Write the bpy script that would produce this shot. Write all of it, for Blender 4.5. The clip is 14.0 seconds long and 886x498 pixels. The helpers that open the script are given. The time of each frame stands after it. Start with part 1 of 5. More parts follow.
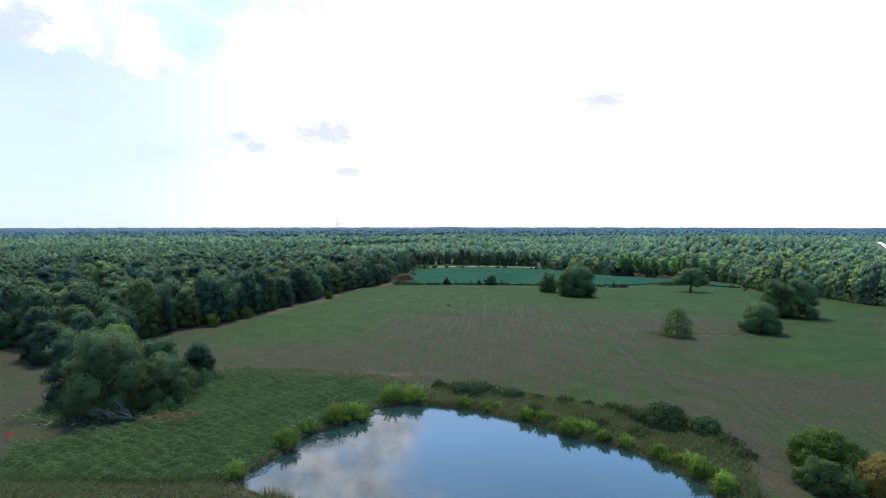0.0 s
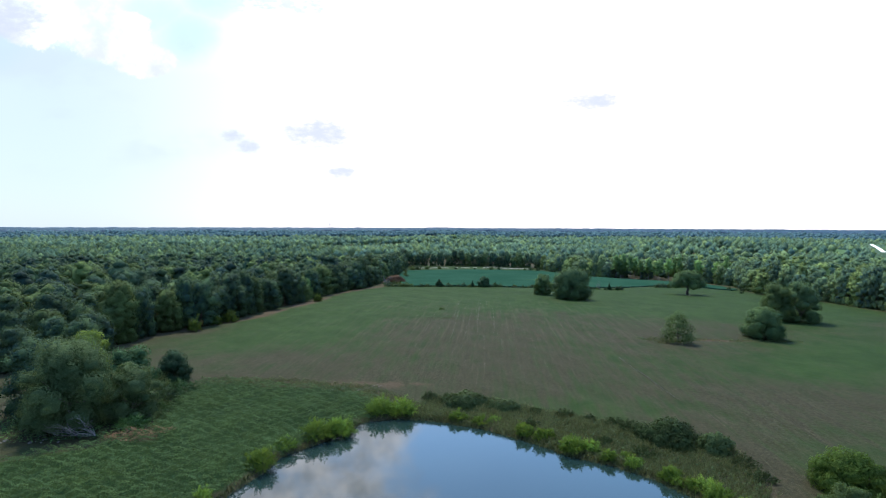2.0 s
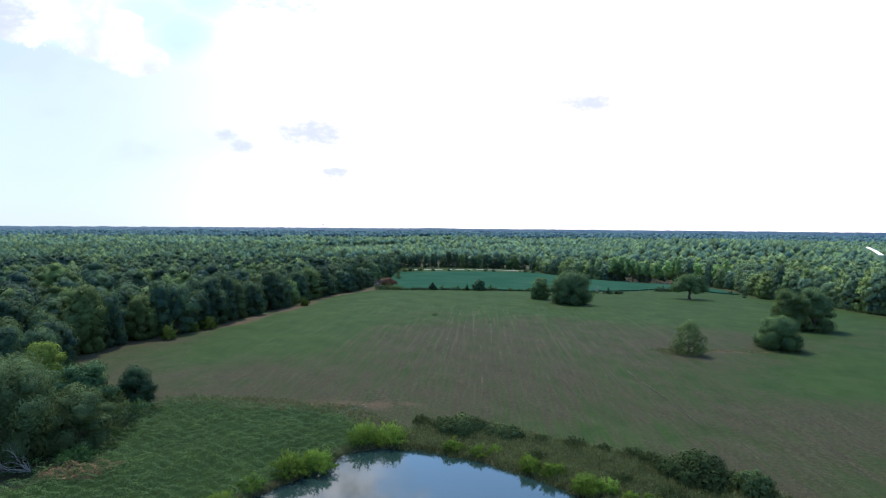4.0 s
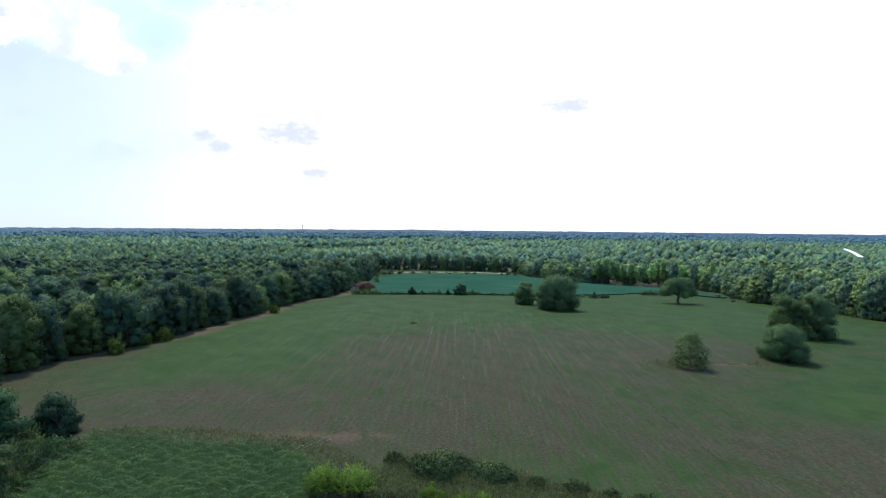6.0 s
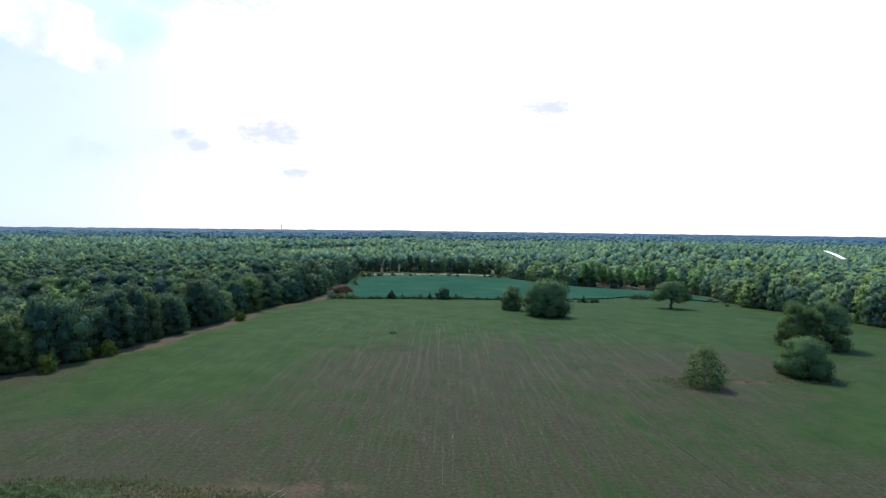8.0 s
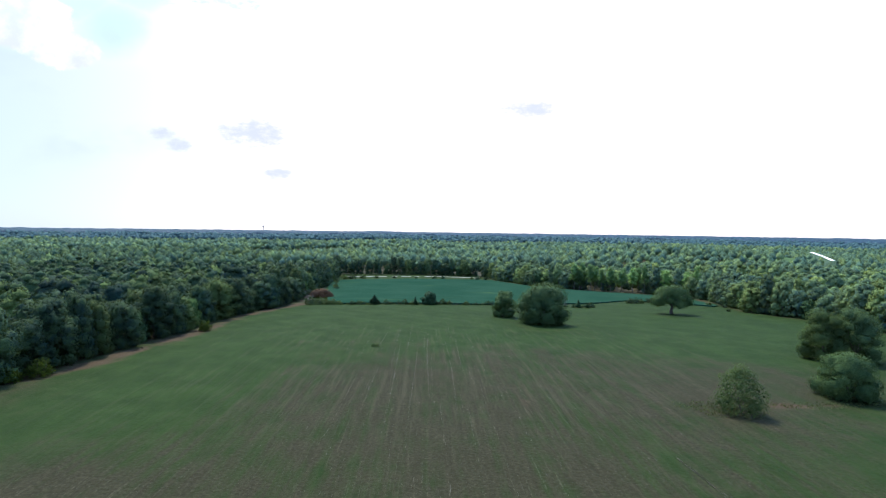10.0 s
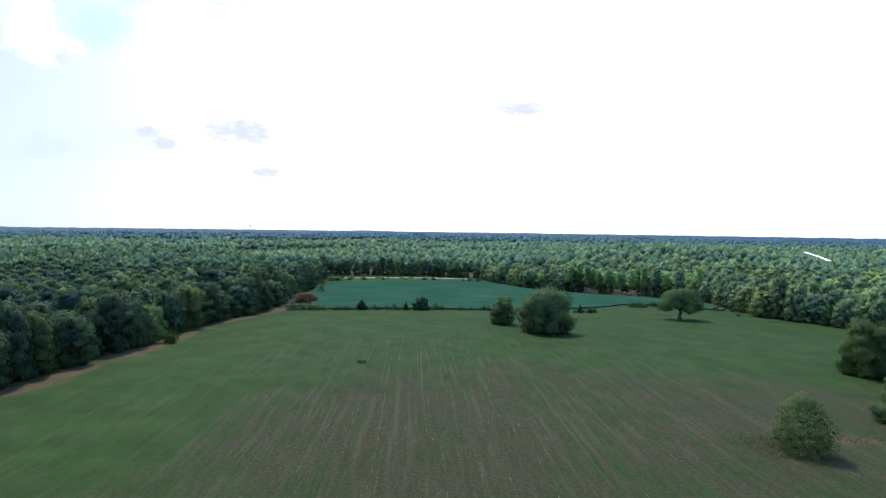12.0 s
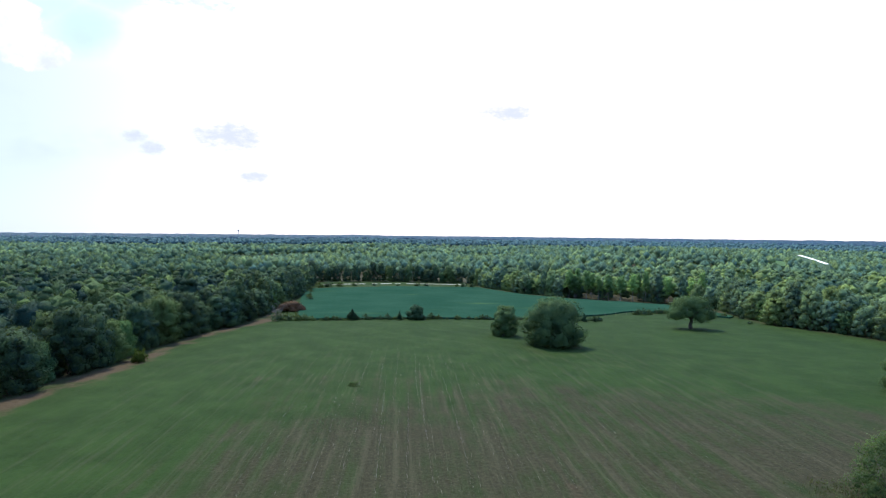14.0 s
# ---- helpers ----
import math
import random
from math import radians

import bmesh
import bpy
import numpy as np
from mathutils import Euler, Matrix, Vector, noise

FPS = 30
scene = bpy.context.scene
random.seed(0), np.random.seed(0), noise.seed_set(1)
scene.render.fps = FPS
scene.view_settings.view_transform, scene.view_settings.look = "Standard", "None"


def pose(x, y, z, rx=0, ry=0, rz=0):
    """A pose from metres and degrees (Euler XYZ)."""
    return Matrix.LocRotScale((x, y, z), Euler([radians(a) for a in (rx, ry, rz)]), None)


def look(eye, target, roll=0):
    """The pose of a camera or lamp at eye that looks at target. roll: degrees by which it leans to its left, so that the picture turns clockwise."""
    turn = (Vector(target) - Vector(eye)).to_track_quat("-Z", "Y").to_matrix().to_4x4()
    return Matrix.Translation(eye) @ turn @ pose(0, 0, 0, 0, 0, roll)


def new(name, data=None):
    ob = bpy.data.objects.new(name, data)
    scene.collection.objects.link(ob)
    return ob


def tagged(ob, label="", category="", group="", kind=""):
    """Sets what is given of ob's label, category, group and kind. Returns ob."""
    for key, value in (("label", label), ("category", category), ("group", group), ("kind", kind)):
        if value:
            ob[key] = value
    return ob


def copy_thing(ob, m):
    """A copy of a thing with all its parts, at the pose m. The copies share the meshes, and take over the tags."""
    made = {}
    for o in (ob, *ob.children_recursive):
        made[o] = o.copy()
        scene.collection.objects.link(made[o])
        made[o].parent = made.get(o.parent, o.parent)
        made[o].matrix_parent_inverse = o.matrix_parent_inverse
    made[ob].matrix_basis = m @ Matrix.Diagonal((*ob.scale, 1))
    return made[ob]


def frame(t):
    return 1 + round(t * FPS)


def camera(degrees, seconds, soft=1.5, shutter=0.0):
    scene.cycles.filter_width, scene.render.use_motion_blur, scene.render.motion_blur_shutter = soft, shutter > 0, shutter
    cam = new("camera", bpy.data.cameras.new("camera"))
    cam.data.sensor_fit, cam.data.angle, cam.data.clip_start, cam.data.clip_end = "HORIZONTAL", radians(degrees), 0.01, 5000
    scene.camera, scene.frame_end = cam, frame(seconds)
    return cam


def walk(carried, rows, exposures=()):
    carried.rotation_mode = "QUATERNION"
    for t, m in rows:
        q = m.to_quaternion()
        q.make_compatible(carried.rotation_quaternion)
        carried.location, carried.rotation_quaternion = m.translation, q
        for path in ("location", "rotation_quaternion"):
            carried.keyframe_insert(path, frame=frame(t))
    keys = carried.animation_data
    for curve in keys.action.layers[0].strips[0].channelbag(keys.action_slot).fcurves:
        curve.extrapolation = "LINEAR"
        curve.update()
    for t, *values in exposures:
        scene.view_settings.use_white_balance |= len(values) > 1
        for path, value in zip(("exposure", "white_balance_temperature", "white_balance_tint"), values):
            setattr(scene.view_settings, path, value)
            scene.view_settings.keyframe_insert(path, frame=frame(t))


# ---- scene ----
cam = camera(74.6, 14.0, 1.15)
PATH = [
    (0, (-1.938, 1.463, 34.562), (-1.943, 3.461, 34.478), -0.0),
    (0.5, (-1.925, 2.858, 34.595), (-1.923, 4.856, 34.511), 0.0),
    (1, (-1.859, 4.491, 34.62), (-1.847, 6.489, 34.536), 0.0),
    (1.5, (-1.739, 6.578, 34.66), (-1.72, 8.576, 34.577), 0.1),
    (2, (-1.654, 9.192, 34.7), (-1.635, 11.19, 34.618), 0.2),
    (4.5, (-1.575, 25.867, 34.987), (-1.52, 27.865, 34.908), 0.5),
    (5, (-1.33, 29.657, 34.966), (-1.257, 31.654, 34.889), 0.5),
    (5.5, (-1.042, 33.765, 34.97), (-0.952, 35.761, 34.896), 0.5),
    (6, (-0.67, 38.139, 34.968), (-0.563, 40.135, 34.894), 0.5),
    (6.5, (-0.354, 42.648, 34.944), (-0.229, 44.642, 34.87), 0.6),
    (7, (-0.232, 47.352, 34.936), (-0.091, 49.345, 34.863), 0.6),
    (7.5, (-0.177, 52.225, 34.903), (-0.019, 54.217, 34.832), 0.7),
    (8, (-0.049, 57.27, 34.854), (0.123, 59.262, 34.783), 0.7),
    (10.5, (0.393, 83.323, 34.537), (0.632, 85.308, 34.471), 0.8),
    (11, (0.585, 88.589, 34.539), (0.833, 90.573, 34.473), 0.8),
    (11.5, (0.673, 93.878, 34.581), (0.93, 95.86, 34.515), 0.8),
    (12, (0.687, 99.155, 34.618), (0.954, 101.136, 34.55), 0.8),
    (12.5, (0.604, 104.318, 34.654), (0.88, 106.297, 34.588), 0.6),
    (13, (0.482, 109.055, 34.746), (0.765, 111.034, 34.684), 0.8),
    (13.5, (0.368, 113.091, 34.802), (0.661, 115.069, 34.744), 0.7),
    (14, (0.29, 116.754, 34.813), (0.591, 118.73, 34.759), 0.6),
]
walk(cam, [(t, look(eye, target, roll)) for t, eye, target, roll in PATH], [(0.0, 2.3, 6200.0, 8.0), (14.0, 2.3, 6200.0, 8.0)])

# ---------------------------------------------------------------- world, sun
SUN_EL, SUN_AZ = 56.0, 342.0          # degrees; azimuth clockwise from +y
sun_dir = Vector((math.sin(radians(SUN_AZ)) * math.cos(radians(SUN_EL)),
                  math.cos(radians(SUN_AZ)) * math.cos(radians(SUN_EL)), math.sin(radians(SUN_EL))))
sun = new("sun", bpy.data.lights.new("sun", "SUN"))
sun.data.energy, sun.data.angle, sun.data.color = 1.38, radians(4), (1.0, 0.94, 0.72)
sun.matrix_world = look(sun_dir * 800, (0, 0, 0))


class Nodes:
    """Short hand for building node trees."""

    def __init__(self, tree):
        self.t = tree
        tree.nodes.clear()

    def add(self, kind, ins=None):
        n = self.t.nodes.new(kind)
        for k, v in (ins or {}).items():
            s = n.inputs[k]
            if isinstance(v, bpy.types.NodeSocket):
                self.t.links.new(v, s)
            else:
                s.default_value = v
        return n

    def attribute(self, name):
        n = self.add("ShaderNodeAttribute")
        n.attribute_name = name
        return n

    def math(self, op, a, b=0.0, clamp=False):
        n = self.t.nodes.new("ShaderNodeMath")
        n.operation, n.use_clamp = op, clamp
        for k, v in ((0, a), (1, b)):
            if isinstance(v, bpy.types.NodeSocket):
                self.t.links.new(v, n.inputs[k])
            else:
                n.inputs[k].default_value = v
        return n.outputs[0]

    def mix(self, f, a, b, blend="MIX"):
        n = self.t.nodes.new("ShaderNodeMix")
        n.data_type, n.blend_type = "RGBA", blend
        for k, v in ((0, f), (6, a), (7, b)):
            s = n.inputs[k]
            if isinstance(v, bpy.types.NodeSocket):
                self.t.links.new(v, s)
            elif k == 0:
                s.default_value = v
            else:
                s.default_value = (*v, 1.0)
        return n.outputs[2]

    def ramp(self, f, lo, hi, a=0.0, b=1.0):
        n = self.add("ShaderNodeMapRange", {0: f, 1: lo, 2: hi, 3: a, 4: b})
        n.interpolation_type = "SMOOTHSTEP"
        return n.outputs[0]

    def noise(self, vec, scale, detail=3.0, rough=0.55, **ins):
        return self.add("ShaderNodeTexNoise", {"Vector": vec, "Scale": scale, "Detail": detail, "Roughness": rough, **ins}).outputs[0]

    def scaled(self, vec, sx, sy, sz=1.0, rz=0.0):
        return self.add("ShaderNodeMapping", {"Vector": vec, "Scale": (sx, sy, sz), "Rotation": (0, 0, rz)}).outputs[0]


world = bpy.data.worlds.new("sky")
scene.world = world
world.use_nodes = True
N = Nodes(world.node_tree)
sky = N.add("ShaderNodeTexSky")
sky.sky_type, sky.sun_disc = "NISHITA", False
sky.sun_elevation, sky.sun_rotation = radians(SUN_EL), radians(SUN_AZ)
sky.air_density, sky.dust_density, sky.ozone_density = 1.0, 0.6, 2.5
way = N.add("ShaderNodeTexCoord").outputs["Generated"]
axes = N.add("ShaderNodeSeparateXYZ", {0: way})
up = N.math("MAXIMUM", axes.outputs[2], 0.03)
flat = N.add("ShaderNodeCombineXYZ", {0: N.math("DIVIDE", axes.outputs[0], up), 1: N.math("DIVIDE", axes.outputs[1], up), 2: 0.0}).outputs[0]
# broken cloud over blue, thinning to a bright milky haze near the horizon
big = N.noise(N.scaled(flat, 0.62, 0.50), 1.0, 5.0, 0.5)
cover = N.math("MULTIPLY", N.ramp(big, 0.50, 0.60), N.ramp(axes.outputs[1], 0.75, 0.45))
scale = N.add("ShaderNodeVectorMath")
scale.operation = "SCALE"
N.t.links.new(sky.outputs[0], scale.inputs[0])
scale.inputs[3].default_value = 0.175
blue = scale.outputs[0]
thick = N.noise(N.scaled(flat, 2.2, 1.6), 1.0, 5.0, 0.6)
cloud = N.mix(N.ramp(thick, 0.3, 0.7), (0.20, 0.28, 0.50), (0.31, 0.41, 0.68))
blue = N.mix(1.0, N.mix(N.ramp(axes.outputs[0], 0.05, 0.5, 0.0, 1.0), blue, (0.03, 0.06, 0.09), "ADD"), (0.92, 1.06, 1.14), "MULTIPLY")
air = N.mix(cover, blue, cloud)
# haze: brighter towards the sun's side
veil = N.mix(N.ramp(axes.outputs[0], -0.56, -0.08), (0.266, 0.300, 0.355), (0.46, 0.405, 0.415))
veil = N.mix(N.ramp(axes.outputs[1], 0.35, -0.35), veil, (0.20, 0.28, 0.46))
air = N.mix(N.ramp(axes.outputs[2], 0.22, 0.36, 0.96, 0.0), air, veil)
# cloud scraps and thin blue gaps low in the sky: x/y, z/y, half width, half height
SCRAPS = [(-0.203, 0.155, 0.036, 0.015), (-0.190, 0.150, 0.028, 0.008), (-0.325, 0.132, 0.012, 0.007), (-0.350, 0.150, 0.012, 0.006), (0.262, 0.212, 0.034, 0.009),
          (-0.165, 0.090, 0.018, 0.006), (-0.265, 0.376, 0.06, 0.013), (-0.22, 0.366, 0.03, 0.008), (-0.73, 0.345, 0.05, 0.02)]
GAPS = [(-0.475, 0.360, 0.052, 0.034), (-0.425, 0.325, 0.045, 0.034), (-0.39, 0.38, 0.05, 0.03), (-0.80, 0.30, 0.07, 0.03)]
HEAPS = [(-0.19, 0.42, 0.15, 0.14), (-0.26, 0.52, 0.24, 0.12), (-0.12, 0.36, 0.08, 0.07), ]
CUMULUS = [(-0.649, 0.354, 0.085, 0.042), (-0.565, 0.318, 0.072, 0.036), (-0.492, 0.278, 0.040, 0.024), (-0.72, 0.395, 0.10, 0.05)]
px = N.math("DIVIDE", axes.outputs[0], N.math("MAXIMUM", axes.outputs[1], 0.05))
pz = N.math("DIVIDE", axes.outputs[2], N.math("MAXIMUM", axes.outputs[1], 0.05))
spot = N.add("ShaderNodeCombineXYZ", {0: px, 1: pz, 2: 0.0}).outputs[0]
wob = N.math("ADD", N.math("MULTIPLY", N.noise(spot, 30.0, 5.0, 0.65), 5.0), N.math("SUBTRACT", N.math("MULTIPLY", N.noise(N.scaled(spot, 0.6, 1.4), 95.0, 3.0, 0.6), 6.0), 3.9))
wide = N.math("MULTIPLY", N.noise(spot, 9.0, 6.0, 0.62), 3.0)


def patches(spots, shake, soft_edge):
    found = None
    for cx, cz, rx, rz in spots:
        ux = N.math("DIVIDE", N.math("SUBTRACT", px, cx), rx)
        uz = N.math("DIVIDE", N.math("SUBTRACT", pz, cz), rz)
        d = N.math("ADD", N.math("ADD", N.math("MULTIPLY", ux, ux), N.math("MULTIPLY", uz, uz)), shake)
        one = N.ramp(d, 1.2, soft_edge, 1.0, 0.0)
        found = one if found is None else N.math("MAXIMUM", found, one)
    return N.math("MULTIPLY", found, N.ramp(axes.outputs[1], 0.3, 0.5))


air = N.mix(patches(HEAPS, wide, 3.0), air, N.mix(N.ramp(N.noise(spot, 13.0, 5.0, 0.6), 0.35, 0.65), (0.62, 0.59, 0.62), (1.20, 1.12, 1.12)))
thin = N.math("MULTIPLY", N.ramp(N.noise(N.scaled(spot, 3.2, 6.0), 1.0, 4.0, 0.55), 0.50, 0.66), N.ramp(px, -0.25, -0.50))
air = N.mix(N.math("MULTIPLY", thin, N.ramp(pz, 0.06, 0.16, 0.0, 0.8)), air, (0.266, 0.306, 0.360))
air = N.mix(N.math("MULTIPLY", patches(GAPS, wide, 5.4), 0.85), air, (0.248, 0.304, 0.357))
puff = N.mix(N.ramp(N.noise(spot, 13.0, 5.0, 0.6), 0.35, 0.65), (0.315, 0.325, 0.352), (0.46, 0.45, 0.46))
air = N.mix(N.math("MULTIPLY", patches(CUMULUS, N.math("MULTIPLY", N.math("SUBTRACT", N.noise(spot, 14.0, 6.0, 0.65), 0.48), 5.0), 2.0), 0.9), air, puff)
air = N.mix(N.math("MULTIPLY", patches(SCRAPS, wob, 5.6), 0.9), air, (0.272, 0.288, 0.338))
back = N.add("ShaderNodeBackground", {"Color": air, "Strength": 0.575})
N.add("ShaderNodeOutputWorld", {"Surface": back.outputs[0]})


# ---------------------------------------------------------------- materials
def material(name):
    m = bpy.data.materials.new(name)
    m.use_nodes = True
    return m, Nodes(m.node_tree)


def finish(n, colour, rough=0.9, bump=None, strength=0.3, distance=0.1, metal=0.0, spec=0.25, **more):
    ins = {"Base Color": colour, "Roughness": rough, "Metallic": metal, "Specular IOR Level": spec, **more}
    if bump is not None:
        ins["Normal"] = n.add("ShaderNodeBump", {"Height": bump, "Strength": strength, "Distance": distance}).outputs[0]
    if not isinstance(colour, bpy.types.NodeSocket):
        ins["Base Color"] = (*colour, 1.0)
    b = n.add("ShaderNodeBsdfPrincipled", ins)
    n.add("ShaderNodeOutputMaterial", {"Surface": b.outputs[0]})


def leaf_material(name, dark, light, fresh, glow=0.35, patch=0.35, rough=2.2, vary=1.0):
    """Foliage: each leaf its own shade, whole plants differing, drier and fresher parts; light passes through the leaves."""
    m, n = material(name)
    geo = n.add("ShaderNodeNewGeometry")
    obj = n.add("ShaderNodeObjectInfo").outputs["Random"]
    tint = n.attribute("tint").outputs["Fac"]
    where = n.add("ShaderNodeTexCoord").outputs["Object"]
    clump = n.ramp(n.noise(where, patch, 3.0), 0.35, 0.65)
    leaf = geo.outputs["Random Per Island"]
    plant = n.math("FRACT", n.math("ADD", obj, tint))
    c = n.mix(n.math("ADD", n.math("MULTIPLY", leaf, 0.22), n.math("MULTIPLY", clump, 0.66)), dark, light)
    c = n.mix(n.ramp(plant, 0.55, 1.0, 0.0, 0.85 * vary), c, fresh)
    c = n.mix(1.0, c, n.add("ShaderNodeCombineColor", {k: n.ramp(n.math("FRACT", n.math("MULTIPLY", plant, 7.31)), 0.0, 1.0, 1.0 - 0.40 * vary, 1.0 + 0.20 * vary) for k in range(3)}).outputs[0], "MULTIPLY")
    c = n.mix(0.35, c, n.add("ShaderNodeHueSaturation", {"Hue": n.math("ADD", 0.47, n.math("MULTIPLY", plant, 0.06)), "Color": c, "Saturation": 0.9}).outputs[0])
    sprigs = n.noise(where, rough * 1.6, 4.0, 0.72)
    depth = n.ramp(sprigs, 0.30, 0.72, 0.62, 1.38)
    c = n.mix(1.0, c, n.add("ShaderNodeCombineColor", {0: depth, 1: depth, 2: depth}).outputs[0], "MULTIPLY")
    rough_skin = n.add("ShaderNodeBump", {"Height": sprigs, "Strength": 0.6, "Distance": 1.6 / rough}).outputs[0]
    b = n.add("ShaderNodeBsdfPrincipled", {"Base Color": c, "Roughness": 0.7, "Specular IOR Level": 0.05, "Normal": rough_skin})
    tr = n.add("ShaderNodeBsdfTranslucent", {"Color": n.mix(0.5, c, fresh)})
    mixed = n.add("ShaderNodeMixShader", {0: glow, 1: b.outputs[0], 2: tr.outputs[0]})
    n.add("ShaderNodeOutputMaterial", {"Surface": mixed.outputs[0]})
    return m


LEAF_OAK = leaf_material("oak_leaves", (0.020, 0.050, 0.022), (0.052, 0.106, 0.042), (0.090, 0.156, 0.039), 0.2)
LEAF_LONE = leaf_material("field_tree_leaves", (0.028, 0.065, 0.032), (0.092, 0.148, 0.051), (0.143, 0.188, 0.041), 0.22, 0.35, 2.2, 0.15)
# wood leaves below: shadow's blue and sun's yellow put into dark and light tones
LEAF_WOOD = leaf_material("wood_leaves", (0.015, 0.041, 0.038), (0.064, 0.110, 0.037), (0.116, 0.153, 0.033), 0.16, 0.35, 2.2, 0.65)
# darker copy for the west: cloud shade put into the leaf colour
LEAF_CANOPY_SHADED = leaf_material("shaded_canopy_leaves", (0.014, 0.040, 0.037), (0.056, 0.100, 0.034), (0.113, 0.151, 0.032), 0.16, 0.06, 1.4, 0.75)
# brighter copy for east and back woods: sunlight put into the colour
LEAF_CANOPY_LIT = leaf_material("lit_canopy_leaves", (0.037, 0.084, 0.071), (0.147, 0.220, 0.079), (0.257, 0.307, 0.064), 0.22, 0.06, 1.2, 0.75)
# LEAF_WOOD made lighter for the east edge, sunlight in the colour
LEAF_EDGE_LIT = leaf_material("lit_edge_leaves", (0.032, 0.075, 0.075), (0.128, 0.197, 0.077), (0.224, 0.281, 0.060), 0.16, 0.35, 1.8, 0.65)
LEAF_FRESH = leaf_material("fresh_leaves", (0.031, 0.064, 0.010), (0.074, 0.121, 0.023), (0.089, 0.133, 0.021), 0.4)
LEAF_WISP = leaf_material("wispy_leaves", (0.038, 0.073, 0.027), (0.092, 0.141, 0.050), (0.119, 0.167, 0.050), 0.45, 0.35, 2.2, 0.2)
# lighter yellow-green: sun on these edge trees is put into the leaf colour
LEAF_POPLAR = leaf_material("poplar_leaves", (0.056, 0.127, 0.056), (0.146, 0.261, 0.087), (0.224, 0.346, 0.098), 0.5)
# far woods: sunlight and the blue of haze put into the leaf colour
LEAF_FAR_HAZE = leaf_material("hazed_far_leaves", (0.058, 0.127, 0.110), (0.145, 0.230, 0.111), (0.238, 0.306, 0.090), 0.25, 0.03, 0.5, 0.75)
# darker copy for the far west, with the haze's blue in it too
LEAF_FAR_WEST_HAZE = leaf_material("hazed_far_west_leaves", (0.036, 0.088, 0.070), (0.096, 0.161, 0.079), (0.177, 0.236, 0.067), 0.25, 0.03, 0.5, 0.75)
# both horizon leaves: the haze's blue is put into the colour
LEAF_HORIZON_HAZE = leaf_material("hazed_horizon_leaves", (0.058, 0.119, 0.137), (0.087, 0.161, 0.165), (0.103, 0.185, 0.165), 0.2, 0.02, 0.4, 0.3)
LEAF_SKYLINE_HAZE = leaf_material("hazed_skyline_leaves", (0.023, 0.053, 0.083), (0.032, 0.067, 0.101), (0.038, 0.076, 0.103), 0.1, 0.01, 0.3, 0.3)
LEAF_WILLOW = leaf_material("willow_leaves", (0.064, 0.136, 0.020), (0.148, 0.255, 0.036), (0.181, 0.273, 0.042), 0.4)
LEAF_GREY = leaf_material("grey_leaves", (0.034, 0.063, 0.024), (0.094, 0.138, 0.057), (0.112, 0.148, 0.049), 0.3, 0.35, 3.0, 0.3)
LEAF_CEDAR = leaf_material("cedar_needles", (0.019, 0.048, 0.024), (0.048, 0.095, 0.044), (0.061, 0.105, 0.044), 0.1)
LEAF_YELLOW = leaf_material("yellowing_leaves", (0.056, 0.103, 0.020), (0.134, 0.198, 0.031), (0.168, 0.218, 0.031), 0.4)
LEAF_RUST = leaf_material("rusty_leaves", (0.115, 0.101, 0.022), (0.284, 0.216, 0.054), (0.270, 0.243, 0.054), 0.3)
LEAF_DEAD = leaf_material("dead_leaves", (0.102, 0.054, 0.030), (0.205, 0.114, 0.066), (0.230, 0.138, 0.092), 0.2)
WEED = leaf_material("weed_leaves", (0.017, 0.044, 0.017), (0.062, 0.111, 0.040), (0.099, 0.140, 0.036), 0.25, 0.40, 2.2, 0.4)
SEDGE = leaf_material("sedge_blades", (0.053, 0.083, 0.027), (0.118, 0.149, 0.052), (0.154, 0.149, 0.068), 0.3, 0.25)
STRAW = leaf_material("straw", (0.053, 0.050, 0.038), (0.092, 0.087, 0.068), (0.112, 0.107, 0.083), 0.1, 0.3)
CLOVER = leaf_material("clover_leaves", (0.024, 0.048, 0.018), (0.040, 0.074, 0.026), (0.048, 0.080, 0.026), 0.2, 0.3)
BRAMBLE = leaf_material("bramble_leaves", (0.018, 0.036, 0.012), (0.048, 0.079, 0.026), (0.084, 0.098, 0.042), 0.2, 0.5, 2.2, 0.3)


def bark(name, dark, light, scale=6.0):
    m, n = material(name)
    p = n.add("ShaderNodeTexCoord").outputs["Object"]
    f = n.noise(n.scaled(p, 1.0, 1.0, 0.2), scale, 5.0, 0.65)
    finish(n, n.mix(n.ramp(f, 0.3, 0.7), dark, light), 0.95, f, 0.6, 0.05)
    return m


BARK = bark("bark", (0.045, 0.036, 0.028), (0.13, 0.11, 0.09))
BARK_PALE = bark("weathered_wood", (0.10, 0.094, 0.088), (0.24, 0.22, 0.20))
BARK_BROKEN = bark("split_wood", (0.16, 0.11, 0.07), (0.30, 0.22, 0.14))


